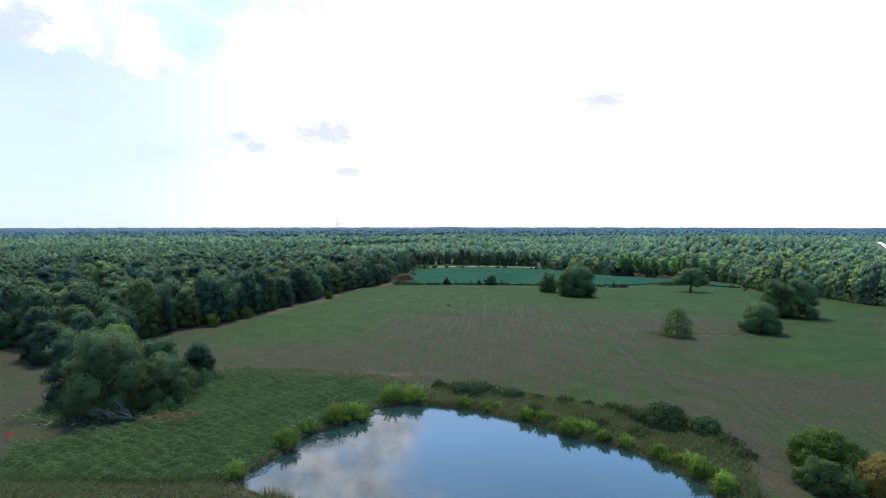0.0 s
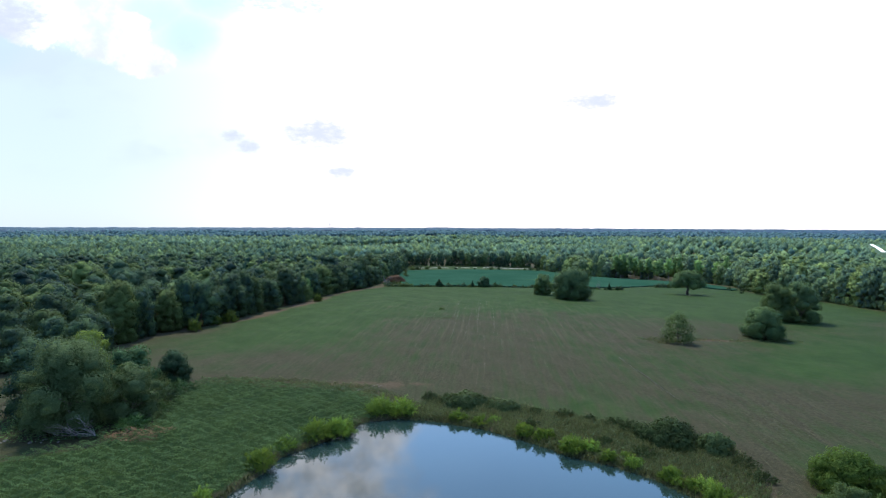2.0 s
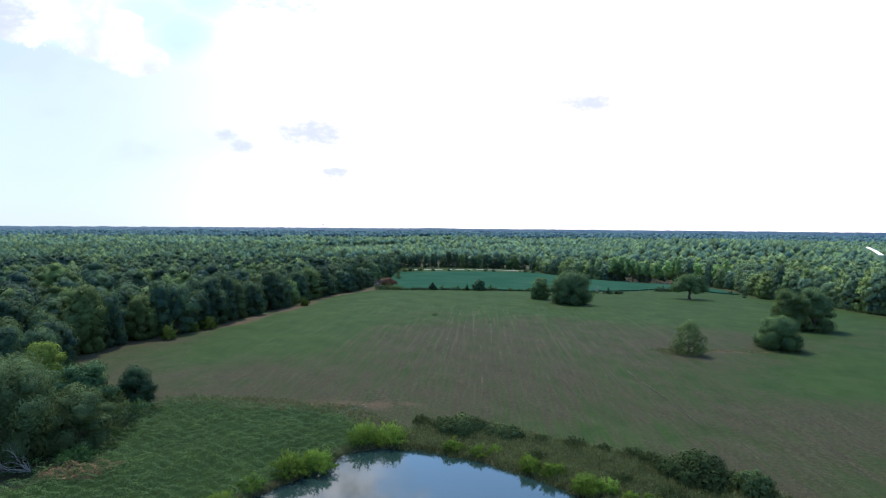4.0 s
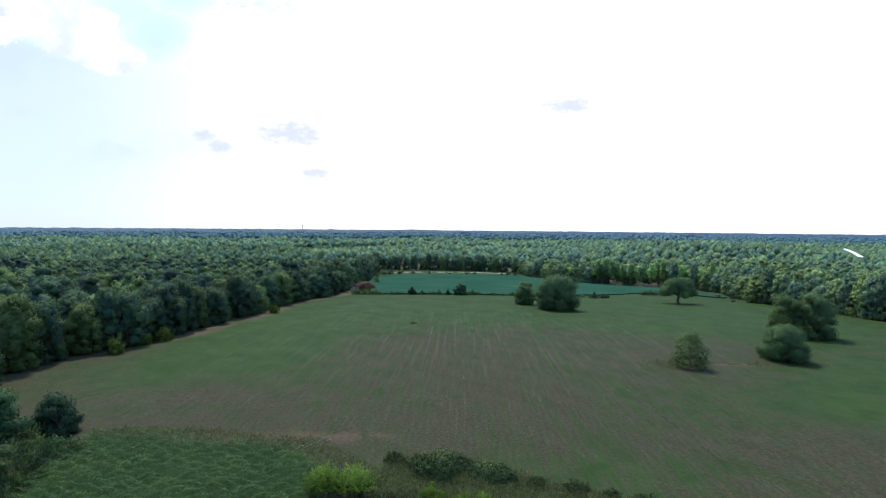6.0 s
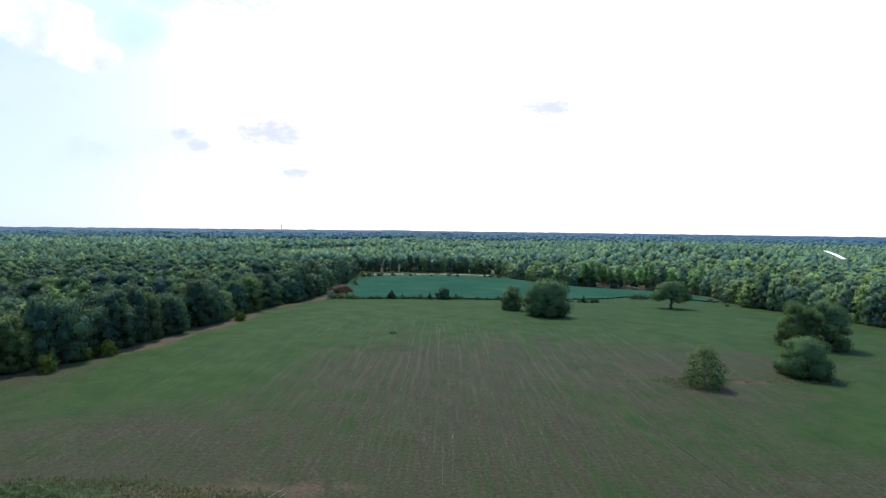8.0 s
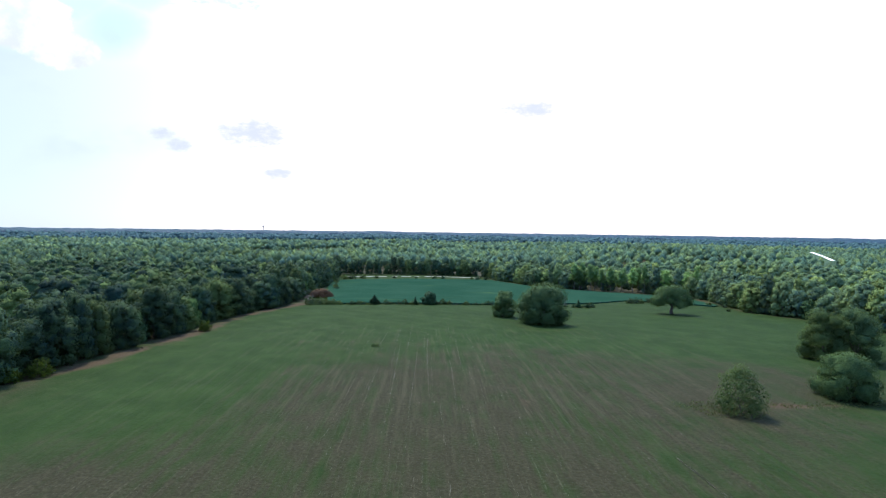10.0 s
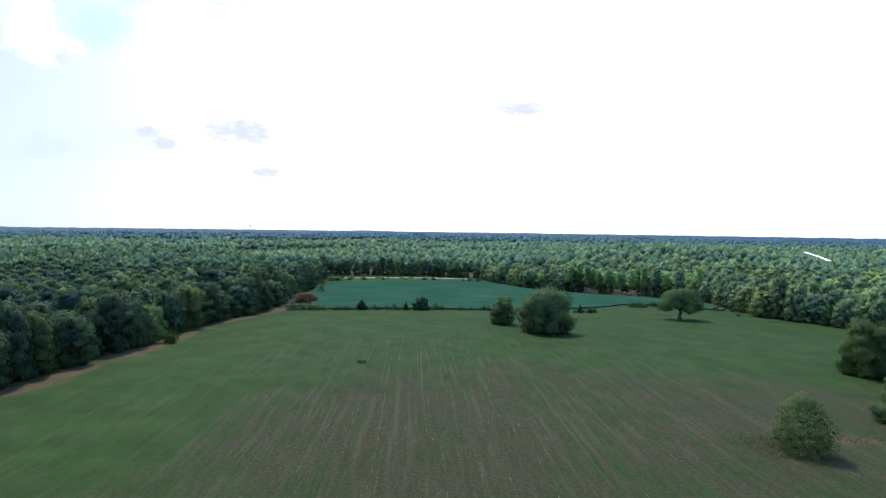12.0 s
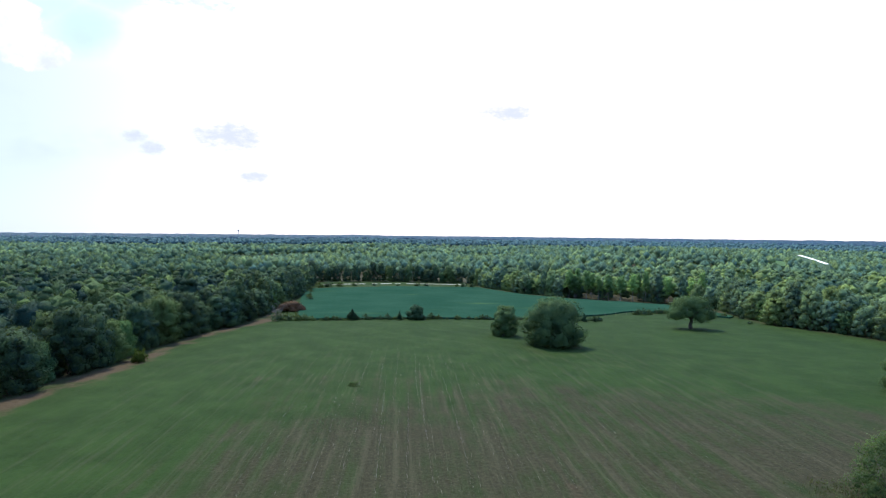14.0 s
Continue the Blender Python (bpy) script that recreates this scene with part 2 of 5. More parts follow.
def ground_material():
    m, n = material("pasture")
    p = n.add("ShaderNodeTexCoord").outputs["Object"]
    cov = n.add("ShaderNodeSeparateColor", {0: n.attribute("cover").outputs["Color"]})
    dry, litter, bare = cov.outputs[0], cov.outputs[1], cov.outputs[2]
    rows = n.scaled(p, 1.0, 1.0, 1.0, radians(5))
    broad = n.noise(p, 0.018, 4.0, 0.6)
    mid = n.noise(p, 0.11, 5.0, 0.62)
    fine = n.noise(p, 1.6, 5.0, 0.7)
    drag = n.noise(n.scaled(rows, 0.55, 0.022), 1.0, 4.0, 0.6)
    lines = n.noise(n.scaled(rows, 2.6, 0.03), 1.0, 3.0, 0.6)
    specks = n.noise(n.scaled(rows, 4.0, 1.0), 1.0, 3.0, 0.7)
    dryness = n.ramp(n.math("ADD", dry, n.math("ADD", n.math("MULTIPLY", n.math("SUBTRACT", broad, 0.5), 0.9),
                     n.math("ADD", n.math("MULTIPLY", n.math("SUBTRACT", drag, 0.5), n.ramp(n.math("ABSOLUTE", n.add("ShaderNodeSeparateXYZ", {0: rows}).outputs[0]), 30.0, 110.0, 0.85, 0.45)), n.math("MULTIPLY", n.math("SUBTRACT", mid, 0.5), 0.8)))), 0.18, 0.74)
    comb = n.noise(n.scaled(rows, 1.4, 0.10), 1.0, 4.0, 0.65)
    green = n.mix(n.ramp(mid, 0.3, 0.7), (0.0110, 0.0254, 0.0052), (0.0194, 0.0396, 0.0086))
    green = n.mix(n.ramp(fine, 0.25, 0.75, 0.0, 0.35), green, (0.021, 0.030, 0.0125))
    brown = n.mix(n.ramp(fine, 0.3, 0.7), (0.0206, 0.0192, 0.0106), (0.0326, 0.0302, 0.0172))
    c = n.mix(dryness, green, brown)
    place = n.add("ShaderNodeSeparateXYZ", {0: rows})
    mown = n.ramp(n.math("ABSOLUTE", n.math("SUBTRACT", place.outputs[0], 6.0)), 30.0, 110.0, 1.0, 0.25)
    grain = n.math("ADD", n.math("MULTIPLY", mown, comb), n.math("MULTIPLY", n.math("SUBTRACT", 1.0, mown), n.noise(p, 0.45, 4.0, 0.65)))
    shade = n.ramp(n.math("ADD", n.math("MULTIPLY", grain, 0.6), n.math("MULTIPLY", fine, 0.4)), 0.25, 0.75, 0.78, 1.20)
    c = n.mix(1.0, c, n.add("ShaderNodeCombineColor", {0: shade, 1: shade, 2: shade}).outputs[0], "MULTIPLY")
    thin = n.math("MULTIPLY", n.math("MULTIPLY", n.ramp(lines, 0.58, 0.72), n.ramp(specks, 0.42, 0.62)), n.ramp(n.math("ADD", dry, n.math("MULTIPLY", n.math("SUBTRACT", broad, 0.5), 1.2)), 0.25, 0.75))
    c = n.mix(n.math("MULTIPLY", thin, 0.3), c, (0.140, 0.132, 0.090))
    tuft = n.ramp(n.noise(p, 2.6, 2.0, 0.6), 0.60, 0.70)
    c = n.mix(n.math("MULTIPLY", tuft, 0.55), c, (0.0085, 0.0165, 0.0060))
    chaff = n.math("MULTIPLY", n.ramp(n.noise(n.scaled(rows, 1.6, 0.8, 1.0, 0.3), 2.3, 2.0, 0.6), 0.63, 0.72), n.ramp(dryness, 0.2, 0.7))
    c = n.mix(n.math("MULTIPLY", chaff, 0.45), c, (0.078, 0.072, 0.052))
    swath = n.ramp(n.noise(n.scaled(rows, 0.75, 0.022), 1.0, 5.0, 0.72), 0.50, 0.66)
    swath = n.math("MULTIPLY", n.math("MULTIPLY", swath, n.ramp(specks, 0.30, 0.60, 0.45, 1.0)), n.math("MULTIPLY", mown, n.ramp(place.outputs[1], 150.0, 200.0)))
    c = n.mix(n.math("MULTIPLY", swath, n.ramp(place.outputs[1], 270.0, 330.0, 0.36, 0.0)), c, (0.060, 0.056, 0.034))
    soil = n.mix(n.ramp(fine, 0.3, 0.7), (0.037, 0.026, 0.016), (0.062, 0.045, 0.029))
    c = n.mix(n.ramp(n.math("ADD", bare, n.math("MULTIPLY", n.math("SUBTRACT", mid, 0.5), 1.8)), 0.30, 0.85), c, soil)
    c = n.mix(litter, c, n.mix(fine, (0.022, 0.024, 0.012), (0.055, 0.045, 0.028)))
    finish(n, c, 0.95, n.math("ADD", fine, n.math("MULTIPLY", specks, 0.6)), 0.55, 0.25, 0.0, 0.05)
    return m


def plain_material(name, dark, light, scale, rough=0.9, bump=0.3, distance=0.1, **more):
    m, n = material(name)
    p = n.add("ShaderNodeTexCoord").outputs["Object"]
    f = n.noise(p, scale, 6.0, 0.65)
    s = n.noise(p, scale * 0.13, 3.0, 0.5)
    c = n.mix(n.ramp(n.math("ADD", n.math("MULTIPLY", f, 0.6), n.math("MULTIPLY", s, 0.4)), 0.32, 0.68), dark, light)
    finish(n, c, rough, f, bump, distance, **more)
    return m


GROUND = ground_material()
GRAVEL = plain_material("pale_gravel", (0.20, 0.19, 0.17), (0.34, 0.32, 0.29), 1.2)
CONCRETE = plain_material("pale_concrete", (0.55, 0.53, 0.50), (0.75, 0.73, 0.70), 0.3)
ROCK = plain_material("pale_rock", (0.05, 0.047, 0.043), (0.16, 0.15, 0.14), 2.5)
STEEL = plain_material("painted_steel", (0.20, 0.22, 0.24), (0.30, 0.32, 0.34), 0.4, 0.5)
FLAG = plain_material("red_plastic", (0.50, 0.03, 0.03), (0.70, 0.06, 0.05), 3.0, 0.5)
CREOSOTE = plain_material("pole_wood", (0.10, 0.08, 0.06), (0.20, 0.16, 0.12), 4.0)


def water_material():
    m, n = material("pond_water")
    p = n.add("ShaderNodeTexCoord").outputs["Object"]
    ripple = n.noise(n.scaled(p, 1.0, 0.6), 1.1, 4.0, 0.6)
    murk = n.mix(n.ramp(n.noise(p, 0.05, 3.0), 0.3, 0.7), (0.007, 0.017, 0.017), (0.010, 0.021, 0.020))
    finish(n, murk, 0.008, ripple, 0.004, 0.05, 0.0, 0.5, IOR=1.36)
    return m


def crop_material():
    m, n = material("bean_crop")
    p = n.add("ShaderNodeTexCoord").outputs["Object"]
    a, b = n.noise(p, 0.03, 4.0, 0.6), n.noise(n.scaled(p, 1.3, 0.2), 1.0, 4.0, 0.65)
    c = n.mix(n.ramp(a, 0.3, 0.7), (0.014, 0.042, 0.028), (0.022, 0.055, 0.037))
    c = n.mix(n.ramp(b, 0.3, 0.7, 0.0, 0.5), c, (0.011, 0.034, 0.019))
    c = n.mix(n.ramp(n.noise(n.scaled(p, 1.0, 3.0), 0.02, 3.0), 0.6, 0.8, 0.0, 0.5), c, (0.050, 0.085, 0.030))
    finish(n, c, 0.95, b, 0.6, 0.4, 0.0, 0.0)
    return m


WATER = water_material()
CROP = crop_material()
CROP_PALE = plain_material("pale_field", (0.045, 0.085, 0.040), (0.075, 0.115, 0.055), 0.02, 0.95, 0.1, spec=0.0)


# ---------------------------------------------------------------- plan
def soft(v, w):
    return 0.5 * (v + np.sqrt(v * v + w * w))


def base_z(x, y):
    """The lie of the land: level round the pond, falling away behind the field, rising again far off."""
    x, y = np.asarray(x, float), np.asarray(y, float)
    z = -0.038 * (soft(y - 240, 30) - soft(y - 640, 60))
    z = z - 0.02 * (soft(x - 40, 15) - soft(x - 240, 30)) - 0.04 * (soft(-x - 45, 12) - soft(-x - 150, 30))
    z = z + 17.0 * np.exp(-((x - 480) / 200) ** 2 - ((y - 960) / 170) ** 2)
    return z + 0.0090 * (soft(y - 900, 200) - soft(y - 2500, 200))


def side(x, y, poly):
    """Distance to a closed outline, negative inside it."""
    x, y = np.asarray(x, float), np.asarray(y, float)
    d, inside = np.full(x.shape, 1e9), np.zeros(x.shape, bool)
    for (ax, ay), (bx, by) in zip(poly, poly[1:] + poly[:1]):
        ex, ey = bx - ax, by - ay
        k = np.clip(((x - ax) * ex + (y - ay) * ey) / (ex * ex + ey * ey), 0, 1)
        d = np.minimum(d, np.hypot(x - ax - k * ex, y - ay - k * ey))
        if ay != by:
            inside ^= ((ay > y) != (by > y)) & (x < ex * (y - ay) / ey + ax)
    return np.where(inside, -d, d)


POND = [(-25.1, 75), (-28, 77.3), (-28.3, 80.8), (-27, 83.9), (-25.1, 89.1), (-24.1, 94.3), (-19.9, 99.1), (-15.8, 104), (-14.5, 108.8),
        (-9.2, 111.2), (-3.2, 110.5), (0.5, 108.8), (5.6, 106.2), (12, 100.5), (17.6, 94.4), (23.7, 90.2), (26.8, 86.5), (29.4, 82.1),
        (30.8, 78), (30.7, 70), (27, 56), (16, 46), (2, 44), (-10, 52), (-15, 64), (-20.7, 73.2)]
POND = [(px_ * (1.085 if px_ > 0 else 1.05), py_ + 2.2 * min(1.0, max(0.0, (py_ - 76) / 25))) for px_, py_ in POND]
WATER_Z = -0.38
WOOD_WEST = [(-36, 700), (-37, 600), (-38, 470), (-44, 386), (-61, 335), (-66, 285), (-71, 262), (-77, 235), (-86, 212), (-92, 203), (-97, 186), (-114, 178), (-138, 174),
             (-190, 160), (-420, 150), (-2500, 1500), (-1500, 3000), (-36, 3000)]
WOOD_EAST = [(-60, 700), (40, 704), (112, 694), (120, 645), (137, 576), (160, 530), (190, 508), (216, 486), (222, 450), (207, 404), (198, 370), (204, 344), (207, 325),
             (203, 267), (218, 205), (270, 160), (2200, 500), (3500, 3000), (-60, 3000)]
BEANS = [(-25, 388), (4, 388), (35, 387), (66, 384), (90, 388), (128, 406), (156, 428), (186, 424), (196, 396), (204, 404), (209, 440), (205, 478), (183, 500),
         (154, 522), (131, 566), (113, 640), (36, 638), (-41, 614), (-34, 500)]
WEEDS = [(-66, 80), (-70, 93), (-58, 99), (-50, 106), (-54, 125), (-54, 138), (-37, 134), (-20, 129), (-8, 117), (-14, 111), (-17, 105), (-22, 99.5),
         (-26, 93), (-28, 85), (-31, 79), (-39, 77.5), (-51, 79)]
BANK = [(-9, 113), (-3, 112), (1, 110), (6.5, 107.5), (13, 102), (18.5, 96), (24.7, 92), (28, 88), (31, 83), (32.5, 78), (33, 70), (38, 74), (43, 88),
        (44, 97), (37, 106), (30, 109), (18, 116), (8, 124), (-2, 124)]
CLEARINGS = [[(536, 780), (558, 782), (594, 850), (566, 858)], [(548, 1000), (572, 1000), (616, 1112), (584, 1118)]]
ROAD = [(546, 716), (560, 735), (640, 850), (720, 970), (775, 1050)]


def ground_z(x, y):
    x, y = np.asarray(x, float), np.asarray(y, float)
    d = side(x, y, POND)
    z = base_z(x, y)
    out = WATER_Z + (z - WATER_Z) * np.clip((d + 0.15) / 0.8, 0, 1) ** 0.6
    basin = WATER_Z - np.clip(-d, 0, 4) * 0.45
    roll = 0.10 * np.sin(x * 0.21 + 1.3) * np.sin(y * 0.17) + 0.07 * np.sin(x * 0.53 + y * 0.41)
    return np.where(d < -0.15, basin, out) + roll * np.clip(d / 6, 0, 1)


def gz(x, y):
    return float(ground_z(np.array([x]), np.array([y]))[0])


def step(lo, hi, v):
    u = np.clip((v - lo) / (hi - lo), 0, 1)
    return u * u * (3 - 2 * u)


# ---------------------------------------------------------------- mesh helpers
def from_arrays(name, verts, faces, mats, tint=None, slot=None, smooth=False, normals=None):
    me = bpy.data.meshes.new(name)
    verts, faces = np.asarray(verts, np.float32), np.asarray(faces, np.int32)
    k = faces.shape[1]
    me.vertices.add(len(verts))
    me.vertices.foreach_set("co", verts.ravel())
    me.loops.add(faces.size)
    me.loops.foreach_set("vertex_index", faces.ravel())
    me.polygons.add(len(faces))
    me.polygons.foreach_set("loop_start", np.arange(0, faces.size, k, dtype=np.int32))
    me.polygons.foreach_set("loop_total", np.full(len(faces), k, np.int32))
    for m in mats:
        me.materials.append(m)
    if slot is not None:
        me.polygons.foreach_set("material_index", np.asarray(slot, np.int32))
    me.polygons.foreach_set("use_smooth", np.full(len(faces), smooth))
    if tint is not None:
        at = me.attributes.new("tint", "FLOAT", "POINT")
        at.data.foreach_set("value", np.asarray(tint, np.float32))
    if normals is not None:
        me.attributes.new("custom_normal", "FLOAT_VECTOR", "POINT").data.foreach_set("vector", np.asarray(normals, np.float32).ravel())
    me.update()
    return me


def part(name, me, parent=None, label=""):
    if isinstance(me, bmesh.types.BMesh):
        bm, me = me, bpy.data.meshes.new(name)
        bm.to_mesh(me)
        bm.free()
    ob = new(name, me)
    if parent is not None:
        ob.parent = parent
    return tagged(ob, label)


def unit(v):
    return v / np.maximum(np.linalg.norm(v, axis=1, keepdims=True), 1e-6)


def leaf_quads(rng, at, out, size, flat=0.5, long=1.5, round_=None):
    """A bent four-sided leaf spray at each place, facing roughly outwards, with normals that follow the clump (round_)."""
    n = len(at)
    nor = unit(out * flat + rng.normal(size=(n, 3)) * (1 - flat) * 0.9)
    nor = nor * np.where((nor * out).sum(1, keepdims=True) < 0, -1.0, 1.0)
    u = unit(np.cross(nor, rng.normal(size=(n, 3))))
    v = np.cross(nor, u)
    s = (size * rng.uniform(0.6, 1.35, n))[:, None]
    w = s / long
    j = lambda: rng.uniform(0.75, 1.25, (n, 1))
    quad = np.stack([at - u * s * j(), at - v * w * j() - nor * s * 0.18, at + u * s * j(), at + v * w * j() - nor * s * 0.18], 1)
    soft_nor = unit((out if round_ is None else round_) * 0.74 + nor * 0.26)
    return quad.reshape(-1, 3), np.arange(4 * n).reshape(-1, 4), np.repeat(soft_nor, 4, 0)


def sphere_dirs(rng, n, low=-1.0):
    z = rng.uniform(low, 1, n)
    a = rng.uniform(0, 2 * math.pi, n)
    r = np.sqrt(1 - z * z)
    return np.stack([r * np.cos(a), r * np.sin(a), z], 1)


def tube(bm, pts, radii, sides=6):
    """A tapered limb through the given places."""
    rings = []
    for i, p in enumerate(pts):
        d = (pts[min(i + 1, len(pts) - 1)] - pts[max(i - 1, 0)]).normalized()
        a = d.orthogonal().normalized()
        b = d.cross(a)
        rings.append([bm.verts.new(p + (a * math.cos(2 * math.pi * k / sides) + b * math.sin(2 * math.pi * k / sides)) * radii[i]) for k in range(sides)])
    for r0, r1 in zip(rings, rings[1:]):
        for k in range(sides):
            bm.faces.new((r0[k], r0[(k + 1) % sides], r1[(k + 1) % sides], r1[k]))
    bm.faces.new(rings[-1])
    bm.faces.new(rings[0][::-1])


def limb_path(rnd, a, b, bend=0.12, n=4):
    a, b = Vector(a), Vector(b)
    size = (b - a).length * bend
    return [a.lerp(b, i / n) + (Vector((rnd.uniform(-1, 1), rnd.uniform(-1, 1), rnd.uniform(-0.4, 0.8))) * size if 0 < i < n else Vector()) for i in range(n + 1)]


def woody(rnd, start, end, r0, r1, mat, bend=0.1, n=4, sides=6):
    bm = bmesh.new()
    tube(bm, limb_path(rnd, start, end, bend, n), [r0 + (r1 - r0) * (i / n) ** 0.8 for i in range(n + 1)], sides)
    me = bpy.data.meshes.new("limb")
    bm.to_mesh(me)
    bm.free()
    me.materials.append(mat)
    for p in me.polygons:
        p.use_smooth = True
    return me


def ball_quads(rng, lobes, k=7, levels=5, size=0.84, rough=0.32):
    """Lumpy closed bodies of foliage, one for each lobe (x, y, z, rx, rz)."""
    lobes = np.asarray(lobes, float)
    n = len(lobes)
    el = np.linspace(-0.46, 0.495, levels) * math.pi
    a = np.arange(k) * 2 * math.pi / k
    d = np.stack([np.cos(el)[:, None] * np.cos(a)[None], np.cos(el)[:, None] * np.sin(a)[None], np.sin(el)[:, None] + 0 * a[None]], 2)
    r = size * rng.uniform(1 - rough, 1 + rough, (n, levels, k))
    r[:, 0], r[:, -1] = r[:, 0].mean(1, keepdims=True), r[:, -1].mean(1, keepdims=True)
    v = lobes[:, None, None, :3] + d[None] * r[..., None] * lobes[:, None, None, (3, 3, 4)]
    one = np.array([(j * k + i, j * k + (i + 1) % k, (j + 1) * k + (i + 1) % k, (j + 1) * k + i) for j in range(levels - 1) for i in range(k)])
    f = (one[None] + (np.arange(n) * levels * k)[:, None, None]).reshape(-1, 4)
    return v.reshape(-1, 3), f, np.broadcast_to(d[None], v.shape).reshape(-1, 3)


def crown_mesh(rng, lobes, quads, leaf, mats, core=0.66, flat=0.82, low=-0.75, sides=7):
    """A crown: leaf sprays spread over many overlapping lobes (x, y, z, rx, rz), ragged outside, over dense inner foliage."""
    lobes = np.asarray(lobes, float)
    area = lobes[:, 3] * (lobes[:, 3] + lobes[:, 4])
    pick = rng.choice(len(lobes), quads, p=area / area.sum())
    d = sphere_dirs(rng, quads, low)
    L = lobes[pick]
    bump = 1 + 0.16 * np.sin(d[:, 0] * 7 + pick) * np.sin(d[:, 1] * 6 + 2 * pick) * np.cos(d[:, 2] * 5)
    far = (rng.uniform(0.80, 1.08, quads) * bump * np.where(rng.random(quads) < 0.08, 1.18, 1.0))[:, None]
    at = L[:, :3] + d * far * np.stack([L[:, 3], L[:, 3], L[:, 4]], 1)
    mid = np.average(lobes[:, :3], axis=0, weights=area)
    mid[2] = lobes[:, 2].min() + 0.35 * (lobes[:, 2].max() - lobes[:, 2].min())
    v, f, nv = leaf_quads(rng, at, d, np.full(quads, leaf), flat, 1.5, unit(d * 0.45 + unit(at - mid) * 0.65))
    v2, f2, n2 = ball_quads(rng, lobes, sides, 4, core)
    n2 = unit(n2 * 0.45 + unit(v2 - mid) * 0.65)
    return from_arrays("crown", np.vstack([v, v2]), np.vstack([f, f2 + len(v)]), mats, smooth=True, normals=np.vstack([nv, n2]))


def round_lobes(rng, w, h, clear, n, top=0.55, skirt=0, fat=1.0):
    """Lobes that fill a domed crown of width w from height clear up to h."""
    out = []
    for i in range(n):
        u = (i + 0.5) / n
        a = i * 2.399 + rng.uniform(-0.4, 0.4)
        z = clear + (h - clear) * (0.10 + 0.76 * u)
        k = (z - clear) / (h - clear)
        reach = w * 0.5 * math.sqrt(max(0.05, 1 - abs(2 * (k - 0.30)) ** 2.2 * top)) * 0.72
        r = w * rng.uniform(0.13, 0.22) * fat
        s = reach * math.sqrt(rng.uniform(0.30, 1.25)) * (1 - 0.45 * max(0, k - 0.5) * 2)
        out.append((s * math.cos(a), s * math.sin(a), min(z, h - r * 0.8), r, r * rng.uniform(0.65, 0.9)))
    out.append((0, 0, (h + clear) / 2, w * 0.30, (h - clear) * 0.40))
    for i in range(skirt):
        a = (i + rng.uniform(-0.3, 0.3)) * 2 * math.pi / skirt
        r = w * rng.uniform(0.13, 0.18)
        out.append((w * 0.31 * math.cos(a), w * 0.31 * math.sin(a), r * 0.75, r, r * 0.85))
    return out


def tree(name, label, category, seed, w, h, clear, lobes, quads, leaf, mat, trunk_r, limbs=5, group="", low=-0.75, top=0.55, bark_mat=None, core=0.64, fat=1.0):
    rng, rnd = np.random.default_rng(seed), random.Random(seed)
    bark_mat = bark_mat or BARK
    root = tagged(new(name), label, category, group)
    fork = max(clear + 0.12 * (h - clear), 0.6)
    part("trunk", woody(rnd, (0, 0, -0.5), (rnd.uniform(-.3, .3), rnd.uniform(-.3, .3), clear + 0.55 * (h - clear)), trunk_r, trunk_r * 0.35, bark_mat, 0.05, 5, 8), root)
    for i in range(limbs):
        a = i * 2 * math.pi / limbs + rnd.uniform(-0.5, 0.5)
        s = w * rnd.uniform(0.25, 0.40)
        part("limb", woody(rnd, (0, 0, fork * rnd.uniform(0.75, 1.1)), (s * math.cos(a), s * math.sin(a), clear + (h - clear) * rnd.uniform(0.3, 0.65)), trunk_r * 0.5, trunk_r * 0.12, bark_mat), root)
    part("crown", crown_mesh(rng, round_lobes(rng, w, h, clear, lobes, top, 8 if clear < 0.8 else 0, fat), quads, leaf, [mat], core=core, low=low), root)
    return root


def put(ob, x, y, rz=0.0, s=1.0, sz=None, dz=0.0):
    """Sets a thing on the ground."""
    ob.matrix_basis = pose(x, y, gz(x, y) + dz, 0, 0, rz) @ Matrix.Diagonal((s, s, sz or s, 1))
    return ob


def again(ob, x, y, rz=0.0, s=1.0, sz=None, dz=0.0):
    c = copy_thing(ob, pose(x, y, gz(x, y) + dz, 0, 0, rz))
    c.scale = (s, s, sz or s)
    return c


